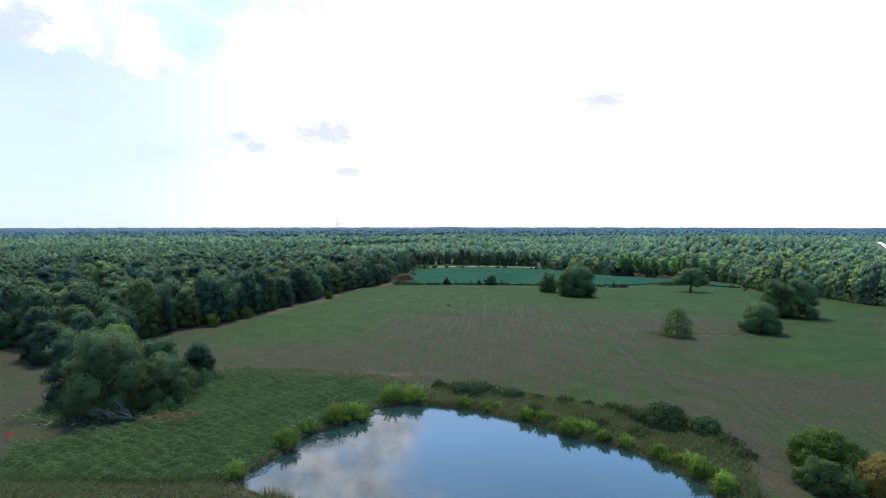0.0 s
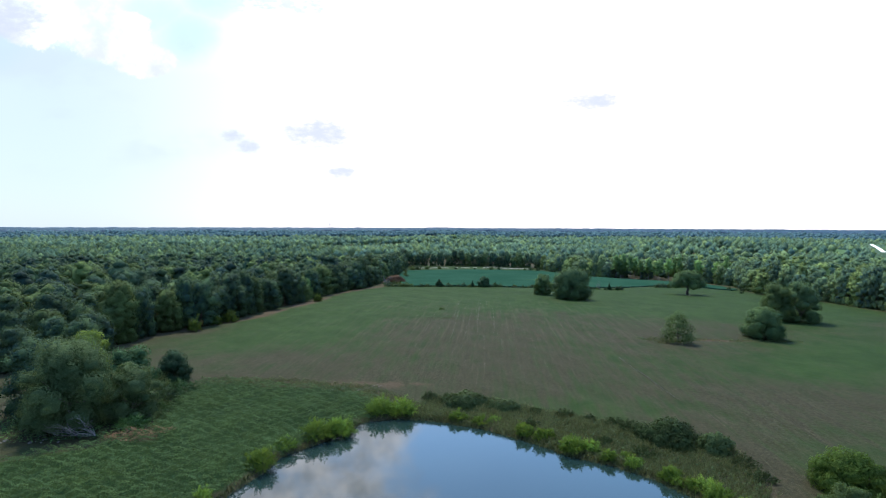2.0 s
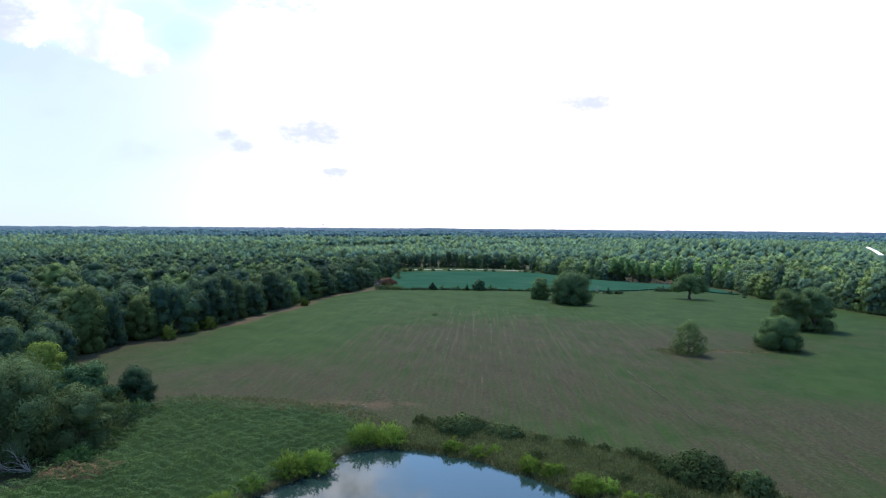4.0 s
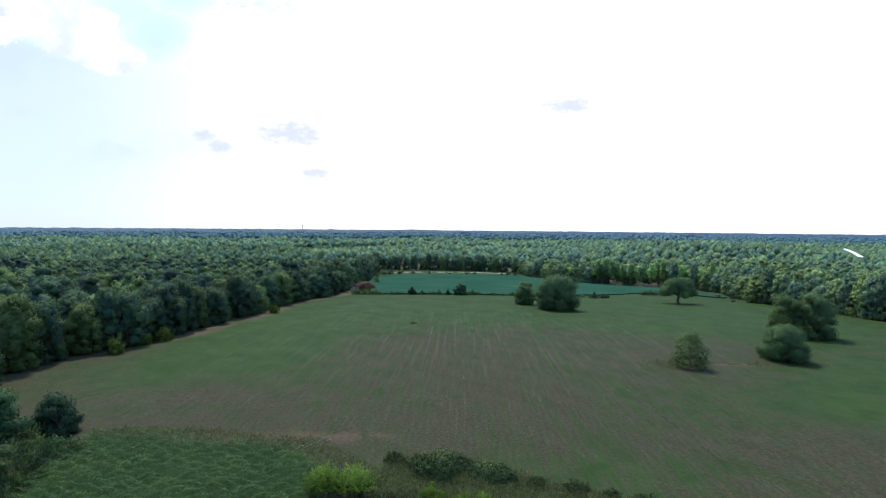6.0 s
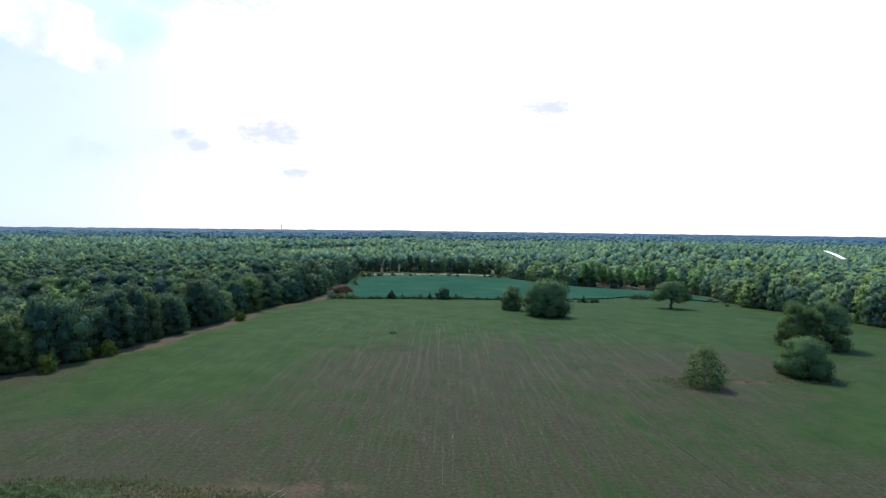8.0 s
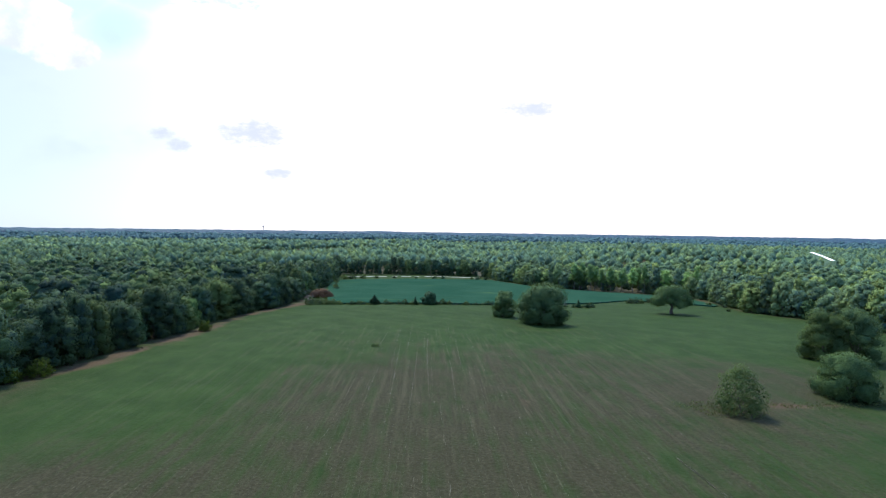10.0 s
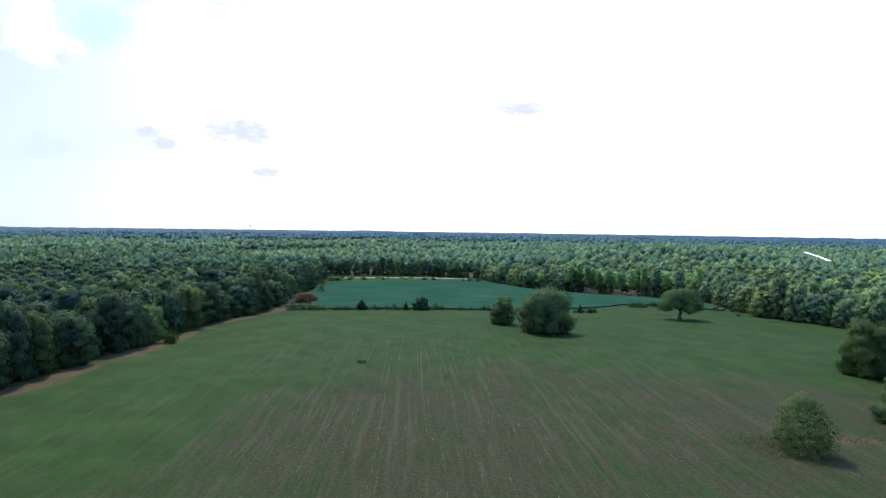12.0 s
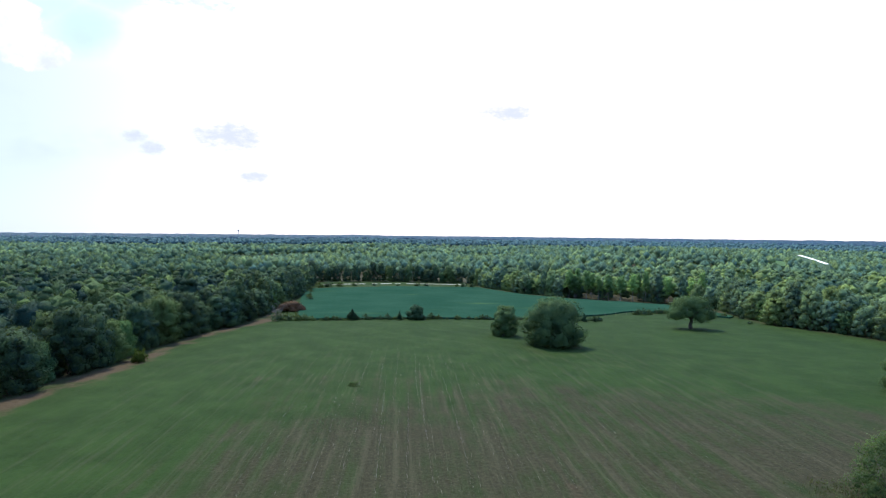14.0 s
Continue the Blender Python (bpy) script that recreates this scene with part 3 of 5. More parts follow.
def spray_mesh(rng, w, h, stems, per, leaf, mat):
    """Arching leafy shoots rising from one root to a ragged dome, with slender leaves along them."""
    d = sphere_dirs(rng, stems, 0.02)
    lobe = 1 + 0.22 * np.sin(d[:, 0] * 5 + 1.1 * w) * np.sin(d[:, 1] * 5 + w * 2.3)
    tip = d * np.array([w / 2, w / 2, h]) * (lobe * rng.uniform(0.72, 1.06, stems))[:, None]
    root = np.stack([tip[:, 0] * 0.35, tip[:, 1] * 0.35, np.zeros(stems)], 1)
    k = np.sqrt(rng.uniform(0.02, 1.0, (stems, per)))[..., None]
    way = tip - root
    at = root[:, None] + way[:, None] * k + rng.normal(0, leaf * 0.8, (stems, per, 3))
    at[..., 2] = np.maximum(at[..., 2], 0.05) + 0.10 * h * np.sin(k[..., 0] * math.pi)
    at = at.reshape(-1, 3)
    n = len(at)
    along_ = unit(np.repeat(way, per, 0) / np.linalg.norm(way, axis=1).repeat(per)[:, None] + rng.normal(0, 0.55, (n, 3)))
    out = unit(at - np.array([0, 0, h * 0.3]) + rng.normal(0, 0.6 * w / 4, (n, 3)))
    across = unit(np.cross(along_, out))
    s = (leaf * rng.uniform(0.6, 1.4, n))[:, None]
    quad = np.stack([at - along_ * s, at + across * s * 0.34, at + along_ * s * 1.1, at - across * s * 0.34], 1)
    return from_arrays("foliage", quad.reshape(-1, 3), np.arange(4 * n).reshape(-1, 4), [mat], smooth=True, normals=np.repeat(unit(out + rng.normal(0, 0.15, (n, 3))), 4, 0))


def bush(name, label, category, seed, w, h, mat, quads, leaf, stems=5, group="", flat=0.4):
    """A many-stemmed shrub whose leaves reach the ground."""
    rng, rnd = np.random.default_rng(seed), random.Random(seed)
    root = tagged(new(name), label, category, group)
    for i in range(stems):
        a = i * 2 * math.pi / stems + rnd.uniform(-.4, .4)
        part("stem", woody(rnd, (0.1 * math.cos(a), 0.1 * math.sin(a), -0.4), (w * 0.3 * math.cos(a), w * 0.3 * math.sin(a), h * rnd.uniform(0.6, 0.85)), 0.05, 0.015, BARK, 0.08, 3, 5), root)
    shoots = max(30, int(quads / 14))
    part("foliage", spray_mesh(rng, w, h, shoots, int(quads / shoots * 1.45), leaf * 0.8, mat), root)
    return root


def mound(name, label, category, seed, w, h, mat, quads, leaf, group="", stems=4):
    """A dense thicket: leafy lobes heaped from the ground up over a few stems."""
    rng, rnd = np.random.default_rng(seed), random.Random(seed)
    root = tagged(new(name), label, category, group)
    for i in range(stems):
        a = i * 2 * math.pi / stems + rnd.uniform(-.4, .4)
        part("stem", woody(rnd, (0.1 * math.cos(a), 0.1 * math.sin(a), -0.4), (w * 0.28 * math.cos(a), w * 0.28 * math.sin(a), h * 0.6), 0.06, 0.02, BARK, 0.08, 3, 5), root)
    lobes = [(0, 0, h * 0.35, w * 0.32, h * 0.5)]
    for i in range(17):
        a, k = i * 2.399 + rnd.uniform(-.3, .3), math.sqrt((i + 0.5) / 17)
        r = w * rnd.uniform(0.10, 0.17)
        top = h * math.sqrt(max(0.12, 1 - (0.95 * k) ** 2)) * rnd.uniform(0.82, 1.08)
        lobes.append((w * 0.42 * k * math.cos(a), w * 0.42 * k * math.sin(a), max(0.2 * h, top - r * 0.7), r, r * 0.8))
        if k > 0.6:
            lobes.append((w * 0.42 * k * math.cos(a + 0.2), w * 0.42 * k * math.sin(a + 0.2), h * 0.16, r, r * 0.8))
    part("foliage", crown_mesh(rng, lobes, quads, leaf * 1.3, [mat], core=0.5, low=-0.7), root)
    return root


def cedar(name, label, seed, w, h, quads, leaf, mat, group=""):
    rng, rnd = np.random.default_rng(seed), random.Random(seed)
    root = tagged(new(name), label, "conifer", group)
    part("trunk", woody(rnd, (0, 0, -0.4), (0, 0, h * 0.9), w * 0.05, 0.03, BARK, 0.02, 4, 6), root)
    lobes = []
    for i in range(14):
        k = (i + 0.5) / 14
        r = w * 0.5 * (1 - k) ** 0.75 * 0.6
        a = i * 2.399
        lobes.append((r * 0.8 * math.cos(a), r * 0.8 * math.sin(a), h * (0.12 + 0.8 * k), max(r * 0.9, w * 0.07), max(h * 0.10, r * 0.7)))
    part("foliage", crown_mesh(rng, lobes, quads, leaf, [mat], flat=0.3), root)
    return root


# ---------------------------------------------------------------- ground, water, crop
def axis(stops, limit, grow=1.14):
    """Grid lines: stretches of (from, to, spacing), widening outside them."""
    v = [stops[0][0]]
    for lo, hi, gap in stops:
        v += list(np.arange(lo + gap, hi + 1e-6, gap))
    s = stops[-1][2]
    while v[-1] < limit[1]:
        s *= grow
        v.append(v[-1] + s)
    s, low = stops[0][2], []
    while (low or v)[-1 if low else 0] > limit[0]:
        s *= grow
        low.append((low[-1] if low else v[0]) - s)
    return np.array(low[::-1] + v)


def wood_side(x, y):
    return np.minimum(side(x, y, WOOD_WEST), side(x, y, WOOD_EAST))


DRY = [(42, 92, 14, 30, 0.95), (-86, 112, 16, 30, 0.9), (-55, 74, 40, 6, 0.6), (22, 203, 34, 46, 0.68), (-45, 160, 36, 20, 0.64), (66, 198, 40, 22, 0.66)]
GREEN = [(-46, 222, 28, 40, 0.66), (15, 335, 95, 42, 0.55), (125, 275, 60, 55, 0.65), (118, 165, 50, 22, 0.5), (-70, 180, 26, 24, 0.22), (25, 118, 30, 8, 0.2), (78, 146, 26, 16, 0.22)]
BARE = [(30, 196, 1.5, 9, 0.5), (42, 84, 4.0, 16, 0.6), (-22, 134, 26, 3.4, 0.85), (-50, 103, 4, 2.2, 0.7), (-72, 104, 6, 1.6, 0.5), (86, 188, 22, 2.6, 0.62), (66, 182, 9, 2.4, 0.5), (68, 292, 3, 10, 0.5), (75, 276, 2.5, 8, 0.5),
        (41, 86, 1.2, 16, 0.35), (44.5, 86, 1.2, 16, 0.35)]


def make_ground():
    xs = axis([(-150, -80, 3.0), (-80, 60, 1.0), (60, 240, 5.0)], (-5200, 5200))
    ys = axis([(40, 136, 1.0), (136, 460, 4.0)], (-600, 5200))
    X, Y = np.meshgrid(xs, ys)
    x, y = X.ravel(), Y.ravel()
    z = ground_z(x, y)
    nx, ny = len(xs), len(ys)
    i = (np.arange(ny - 1)[:, None] * nx + np.arange(nx - 1)[None]).ravel()
    me = from_arrays("ground", np.stack([x, y, z], 1), np.stack([i, i + 1, i + nx + 1, i + nx], 1), [GROUND], smooth=True)
    dry, bare = 0.63 - 0.27 * step(215, 265, y) - 0.30 * step(230, 330, y) - 0.3 * step(70, 30, y), np.zeros(len(x))
    for cx, cy, rx, ry, a in GREEN:
        dry = dry - a * np.exp(-((x - cx) / rx) ** 2 - ((y - cy) / ry) ** 2)
    for cx, cy, rx, ry, a in DRY:
        dry = np.maximum(dry, a * np.exp(-((x - cx) / rx) ** 2 - ((y - cy) / ry) ** 2))
    for cx, cy, rx, ry, a in BARE:
        bare = np.maximum(bare, a * np.exp(-((x - cx) / rx) ** 2 - ((y - cy) / ry) ** 2))
    ws = wood_side(x, y)
    bare = np.maximum(bare, 0.80 * np.exp(-((ws - 3.6) / 5.2) ** 2) * (x < -30) * (y < 420) * step(200, 240, y))
    bare = np.maximum(bare, 0.75 * np.exp(-((ws - 3) / 4.5) ** 2) * (x > 150) * (y > 430) * (y < 640))
    litter = np.maximum(step(2.5, -4.0, ws), 0.85 * (np.abs(side(x, y, POND)) < 1.3))
    dry = dry - 0.6 * step(1.0, -2.0, side(x, y, WEEDS)) - 0.15 * step(1.0, -2.0, side(x, y, BANK))
    col = np.stack([dry, litter, bare, np.ones(len(x))], 1).astype(np.float32)
    me.attributes.new("cover", "FLOAT_COLOR", "POINT").data.foreach_set("color", col.ravel())
    return tagged(part("ground", me), "rolling mown pasture with green and dry brown grass", "ground", kind="structure")


make_ground()


def sheet(name, outline, z_of, mat, cut=6.0, edge=0.0):
    """A filled outline, split into cells of about cut metres, laid over the land."""
    bm = bmesh.new()
    f = bm.faces.new([bm.verts.new((px_, py_, 0)) for px_, py_ in outline])
    if f.calc_area() and f.normal.z < 0:
        f.normal_flip()
    xs_, ys_ = [p[0] for p in outline], [p[1] for p in outline]
    for k in np.arange(min(xs_) + cut, max(xs_), cut):
        bmesh.ops.bisect_plane(bm, geom=bm.verts[:] + bm.edges[:] + bm.faces[:], plane_co=(k, 0, 0), plane_no=(1, 0, 0))
    for k in np.arange(min(ys_) + cut, max(ys_), cut):
        bmesh.ops.bisect_plane(bm, geom=bm.verts[:] + bm.edges[:] + bm.faces[:], plane_co=(0, k, 0), plane_no=(0, 1, 0))
    if edge:
        rim = [e for e in bm.edges if e.is_boundary]
        side_ = bmesh.ops.extrude_edge_only(bm, edges=rim)["geom"]
        low = {v for v in side_ if isinstance(v, bmesh.types.BMVert)}
    for v in bm.verts:
        v.co.z = z_of(v.co.x, v.co.y) - (edge if edge and v in low else 0)
    bmesh.ops.recalc_face_normals(bm, faces=bm.faces[:])
    ob = part(name, bm)
    ob.data.materials.append(mat)
    return ob


tagged(sheet("pond_water", [(px_ + (0.6 if px_ > 0 else -0.6), py_ + (0.6 if py_ > 78 else -0.6)) for px_, py_ in POND], lambda x, y: WATER_Z, WATER, 30.0),
       "still farm pond water mirroring blue sky and cloud", "water", kind="structure")
tagged(sheet("bean_field", BEANS, lambda x, y: gz(x, y) + 0.75 + 0.12 * math.sin(x * 0.9) * math.sin(y * 0.23), CROP, 5.0, 1.0),
       "dense dark green field of soybean plants", "crop field", kind="stuff")


# ---------------------------------------------------------------- woods
def along(line, gap, jitter, rng):
    """Places every gap metres along a line."""
    out, carry = [], 0.0
    for (ax, ay), (bx, by) in zip(line, line[1:]):
        n = math.hypot(bx - ax, by - ay)
        while carry < n:
            k = carry / n
            out.append((ax + (bx - ax) * k + rng.uniform(-jitter, jitter), ay + (by - ay) * k + rng.uniform(-jitter, jitter), -(by - ay) / n, (bx - ax) / n))
            carry += gap * rng.uniform(0.8, 1.2)
        carry -= n
    return out


EDGE = "trees along the wood's edge"


def edge_kinds(seed, share, leaf, green, grey):
    q = lambda n: int(n * share)
    more = {"core": 0.64, "fat": 0.95}
    return [
        lambda: tree("oak_tree", "broad dark green oak at the wood's edge, leafy to the ground", "tree", seed, 13.0, 15.5, 0.3, 24, q(2000), leaf, green, 0.32, 3, EDGE, -0.95, **more),
        lambda: tree("hickory_tree", "tall dense dark green hickory at the wood's edge", "tree", seed + 1, 11.5, 17.5, 0.5, 24, q(2000), leaf, green, 0.28, 3, EDGE, -0.95, **more),
        lambda: tree("elm_tree", "rounded grey-green elm at the wood's edge", "tree", seed + 2, 13.5, 14.5, 0.4, 24, q(2000), leaf, grey, 0.30, 3, EDGE, -0.95, **more),
        lambda: tree("poplar_tree", "tall yellow-green tree with a bare pale trunk", "tree", seed + 3, 8.0, 18.5, 4.5, 14, q(1500), leaf, LEAF_POPLAR, 0.22, 3, EDGE, -0.9, 0.55, BARK_PALE),
        lambda: tree("mulberry_tree", "low spreading green tree in front of the wood", "tree", seed + 4, 9.5, 9.5, 0.1, 16, q(1300), leaf, LEAF_OAK, 0.18, 3, EDGE, -0.95),
    ]


# same trees thrice; the east set has the lighter, lit leaf colour
KINDS = edge_kinds(11, 3.6, 0.27, LEAF_WOOD, LEAF_WOOD) + edge_kinds(211, 0.46, 0.52, LEAF_EDGE_LIT, LEAF_EDGE_LIT) + edge_kinds(311, 0.46, 0.50, LEAF_WOOD, LEAF_WOOD)
rngE = np.random.default_rng(5)
WEST_EDGE = [(-190, 160), (-138, 174), (-114, 178), (-97, 186), (-92, 203), (-86, 212), (-77, 235), (-71, 262), (-66, 285), (-61, 335), (-44, 386), (-38, 470), (-37, 600), (-36, 690)]
EAST_EDGE = [(40, 704), (112, 694), (120, 645), (137, 576), (160, 530), (190, 508), (216, 486), (222, 450), (207, 404), (198, 370), (204, 344), (207, 325), (203, 267), (218, 205), (270, 160)]
spots = []
for line, sign in ((WEST_EDGE, -1), (EAST_EDGE, 1), ([(-60, 704), (40, 704)], 1)):
    for depth, gap in ((5.0, 8.2), (14.0, 9.5)):
        for x, y, nx_, ny_ in along(line, gap, 1.0, rngE):
            if depth > 10 and y > 560:
                continue
            sx, sy = x + nx_ * depth, y + ny_ * depth
            if wood_side(sx, sy) > 0:
                sx, sy = x - nx_ * depth, y - ny_ * depth
            spots.append((sx, sy, depth))
made = {}
for sx, sy, depth in spots:
    tall = sx > 158 and 470 < sy < 545
    k = int(rngE.choice(5, p=(0.1, 0.15, 0.05, 0.65, 0.05) if tall else ((0.34, 0.34, 0.20, 0.0, 0.12) if depth < 10 else (0.42, 0.36, 0.22, 0.0, 0.0))))
    k += 10 if (sx < 100 and (depth > 10 or sy > 400)) else (5 if sy > 400 or sx > 100 else 0)
    lift = 1.18 if sx > 100 or sy > 420 else 1.06
    args = (float(sx), float(sy), float(rngE.uniform(0, 360)), float(rngE.uniform(0.80, 1.20)), float(rngE.uniform(0.80, 1.16)) * lift)
    if k in made:
        again(made[k], *args)
    else:
        made[k] = put(KINDS[k](), *args)


def hex_points(rng, lo, hi, gap, az):
    n = int(hi / gap) + 2
    gx, gy = np.meshgrid(np.arange(-n, n + 1) * gap, np.arange(-8, n + 1) * gap * 0.87)
    gx = gx + (np.arange(gx.shape[0]) % 2)[:, None] * gap / 2
    x = (gx + rng.uniform(-0.36, 0.36, gx.shape) * gap).ravel()
    y = (gy + rng.uniform(-0.36, 0.36, gx.shape) * gap).ravel()
    r, a = np.hypot(x, y), np.degrees(np.arctan2(x, y))
    keep = (r > lo) & (r <= hi) & (a > az[0]) & (a < az[1])
    return x[keep], y[keep]


def open_ground(x, y):
    """True where no trees stand far off: clearings and the road's cutting."""
    o = np.zeros(len(x), bool)
    for c in CLEARINGS:
        o |= side(x, y, c) < 0
    for (ax, ay), (bx, by) in zip(ROAD[1:-1], ROAD[2:-1]):
        k = np.clip(((x - ax) * (bx - ax) + (y - ay) * (by - ay)) / ((bx - ax) ** 2 + (by - ay) ** 2), 0, 1)
        o |= np.hypot(x - ax - k * (bx - ax), y - ay - k * (by - ay)) < 9
    return o


for c in CLEARINGS:
    tagged(sheet("far_field", c, lambda x, y: float(base_z(x, y)) + 11.0, CROP_PALE, 30.0, 12.0), "pale green field among distant woods", "field", kind="structure")


def swell(x, y):
    """Stands of taller and lower trees."""
    return 1.0 + 0.12 * np.sin(x * 0.017 + 0.6) * np.sin(y * 0.013) + 0.08 * np.sin(x * 0.041 + y * 0.029)


def leafy_wood(name, x, y, per, leaf, seed, mat, label, lobes_each=8, hearts=True, sides=7, wide_=12.4):
    """Woodland seen from above: each crown a dome of leafy clumps over a dark heart."""
    rng = np.random.default_rng(seed)
    n = len(x)
    h = (9.8 + 10.0 * rng.random(n) ** 1.2) * swell(x, y) + 2.5 * (rng.random(n) < 0.10)
    w = wide_ * rng.uniform(0.82, 1.18, n) * (0.66 + 0.022 * h)
    z0 = base_z(x, y)
    mid = np.stack([x, y, z0 + h * 0.56], 1)
    lobes = [np.column_stack([mid, w * 0.44, h * 0.40])]
    turn = rng.uniform(0, 6.28, n)
    for i in range(lobes_each):
        k = math.sqrt((i + 0.4) / lobes_each)
        a = turn + i * 2.399 + rng.uniform(-0.3, 0.3, n)
        s = w * 0.35 * k * rng.uniform(0.85, 1.15, n)
        top = h * (0.97 - 0.50 * k ** 2.4) * rng.uniform(0.92, 1.05, n)
        r = w * rng.uniform(0.17, 0.26, n)
        lobes.append(np.stack([x + s * np.cos(a), y + s * np.sin(a), z0 + top - r * 0.7, r, r * 0.85], 1))
    tree_of = np.tile(np.arange(n), lobes_each + 1)
    lobes = np.vstack(lobes)
    big = np.arange(len(lobes)) < n
    va, fa, na = ball_quads(rng, lobes[big], sides, 4 if sides > 5 else 3, 0.80 if hearts else 0.92, 0.15)
    vb, fb, nb = ball_quads(rng, lobes[~big], 6, 3, 0.86, 0.25)
    small = np.flatnonzero(~big)
    if not hearts:
        vb, fb, nb = vb[:0], fb[:0], nb[:0]
    pick = small[rng.integers(0, len(small), n * per)]
    d = sphere_dirs(rng, n * per, -0.25)
    L = lobes[pick]
    at = L[:, :3] + d * rng.uniform(0.86, 1.10, (n * per, 1)) * L[:, (3, 3, 4)]
    vc, fc, nc = leaf_quads(rng, at, d, np.full(n * per, leaf), 0.80, 1.35, unit(d * 0.40 + unit(at - mid[tree_of[pick]]) * 0.75))
    tint = rng.uniform(0, 1, n)
    t = np.concatenate([np.repeat(tint, len(va) // n), np.repeat(tint[tree_of[~big]], len(vb) // len(small)), np.repeat(tint[tree_of[pick]], 4)])
    me = from_arrays(name, np.vstack([va, vb, vc]), np.vstack([fa, fb + len(va), fc + len(va) + len(vb)]), [mat], t, smooth=True, normals=np.vstack([na, nb, nc]))
    return tagged(part(name, me), label, "woodland", kind="stuff")


AZ = (-46, 58)
rngW = np.random.default_rng(21)
x, y = hex_points(rngW, 100, 420, 12.0, AZ)
keep = wood_side(x, y) < -15
# canopy split by x: shaded leaf colour west, lit one east
for name, part_of, mat in (("west_woodland", x < 60, LEAF_CANOPY_SHADED), ("east_woodland", x >= 60, LEAF_CANOPY_LIT)):
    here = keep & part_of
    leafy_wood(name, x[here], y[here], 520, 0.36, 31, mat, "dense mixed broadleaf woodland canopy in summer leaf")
x, y = hex_points(rngW, 420, 800, 12.2, (-45, 54))
keep = (wood_side(x, y) < np.where(y > 480, -8, -15)) & ~open_ground(x, y)
# split again: shaded colour in the west, lit colour behind the fields
for name, part_of, mat in (("west_back_woodland", x < -40, LEAF_CANOPY_SHADED), ("back_woodland", x >= -40, LEAF_CANOPY_LIT)):
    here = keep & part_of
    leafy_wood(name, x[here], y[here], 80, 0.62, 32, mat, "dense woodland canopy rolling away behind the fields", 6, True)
FAR_AZ = (-42, 51)
x, y = hex_points(rngW, 800, 1300, 12.4, FAR_AZ)
keep = ~open_ground(x, y)
# far west gets the darker copy, the rest the sunlit one
for name, part_of, mat in (("far_west_woodland", x < -150, LEAF_FAR_WEST_HAZE), ("far_woodland", x >= -150, LEAF_FAR_HAZE)):
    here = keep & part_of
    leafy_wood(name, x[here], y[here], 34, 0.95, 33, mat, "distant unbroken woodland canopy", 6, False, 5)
# no air is modelled: from here out the leaf colours carry the haze
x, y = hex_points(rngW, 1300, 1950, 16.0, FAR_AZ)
leafy_wood("remote_woodland", x, y, 10, 1.7, 35, LEAF_FAR_HAZE, "remote woodland canopy, haze put into its leaf colour", 4, False, 5, 15.5)
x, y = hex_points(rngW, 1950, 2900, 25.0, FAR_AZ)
leafy_wood("hazy_woodland", x, y, 5, 2.6, 36, LEAF_HORIZON_HAZE, "far woodland canopy below the horizon, haze in its leaf colour", 4, False, 5, 19.0)


def horizon_wood():
    rng = np.random.default_rng(34)
    r = 2700 * (4950 / 2700) ** np.linspace(0, 1, 80)
    a = np.radians(np.linspace(AZ[0], AZ[1], 380))
    R, A = np.meshgrid(r, a, indexing="ij")
    R = R + rng.uniform(-5, 5, R.shape)
    x, y = (R * np.sin(A)).ravel(), (R * np.cos(A)).ravel()
    z = base_z(x, y) + 14 * swell(x, y) + rng.uniform(-3.4, 2.6, len(x)) - 16.0 * (R.ravel() < 2740)
    n = len(a)
    i = (np.arange(len(r) - 1)[:, None] * n + np.arange(n - 1)[None]).ravel()
    me = from_arrays("horizon_woodland", np.stack([x, y, z], 1), np.stack([i, i + 1, i + n + 1, i + n], 1), [LEAF_SKYLINE_HAZE], rng.uniform(0, 1, len(x)))
    return tagged(part("horizon_woodland", me), "woodland reaching to the horizon, haze in its leaf colour", "woodland", kind="stuff")


horizon_wood()

# ---------------------------------------------------------------- trees in the field
put(tree("field_tree", "large rounded dark green tree alone in the pasture", "tree", 41, 22.0, 16.5, 0.5, 26, 22000, 0.25, LEAF_LONE, 0.55, 7, low=-0.95), 67.5, 306)
put(tree("field_tree", "smaller dark green tree beside the large rounded one", "tree", 42, 11.0, 12.0, 0.5, 15, 8000, 0.24, LEAF_LONE, 0.3, 5, low=-0.95), 56.5, 330)
put(tree("oak_tree", "lone spreading oak with a flat crown and short trunk", "tree", 43, 19.5, 14.5, 3.6, 24, 14000, 0.26, LEAF_LONE, 1.0, 9, low=-0.6, top=0.75), 148, 354)
put(tree("willow_tree", "small wispy pale green tree standing in the pasture", "tree", 44, 11.5, 9.6, 0.6, 30, 9000, 0.13, LEAF_WISP, 0.2, 11, low=-0.9, top=0.8, core=0.20, fat=0.72), 71.5, 184)
put(tree("field_tree", "dense low dark green tree in the pasture", "tree", 45, 13.5, 10.4, 0.5, 18, 17000, 0.18, LEAF_LONE, 0.35, 6, low=-0.95), 103.5, 194)
put(tree("elm_tree", "pale grey-green tree beside a taller one in the pasture", "tree", 46, 15.0, 15.0, 0.5, 18, 14000, 0.19, LEAF_WISP, 0.35, 6, low=-0.9), 131, 234)
put(tree("field_tree", "tall leafy green tree in the pasture", "tree", 47, 15.5, 17.0, 0.5, 18, 14000, 0.20, LEAF_LONE, 0.4, 6, low=-0.9), 138.5, 231)

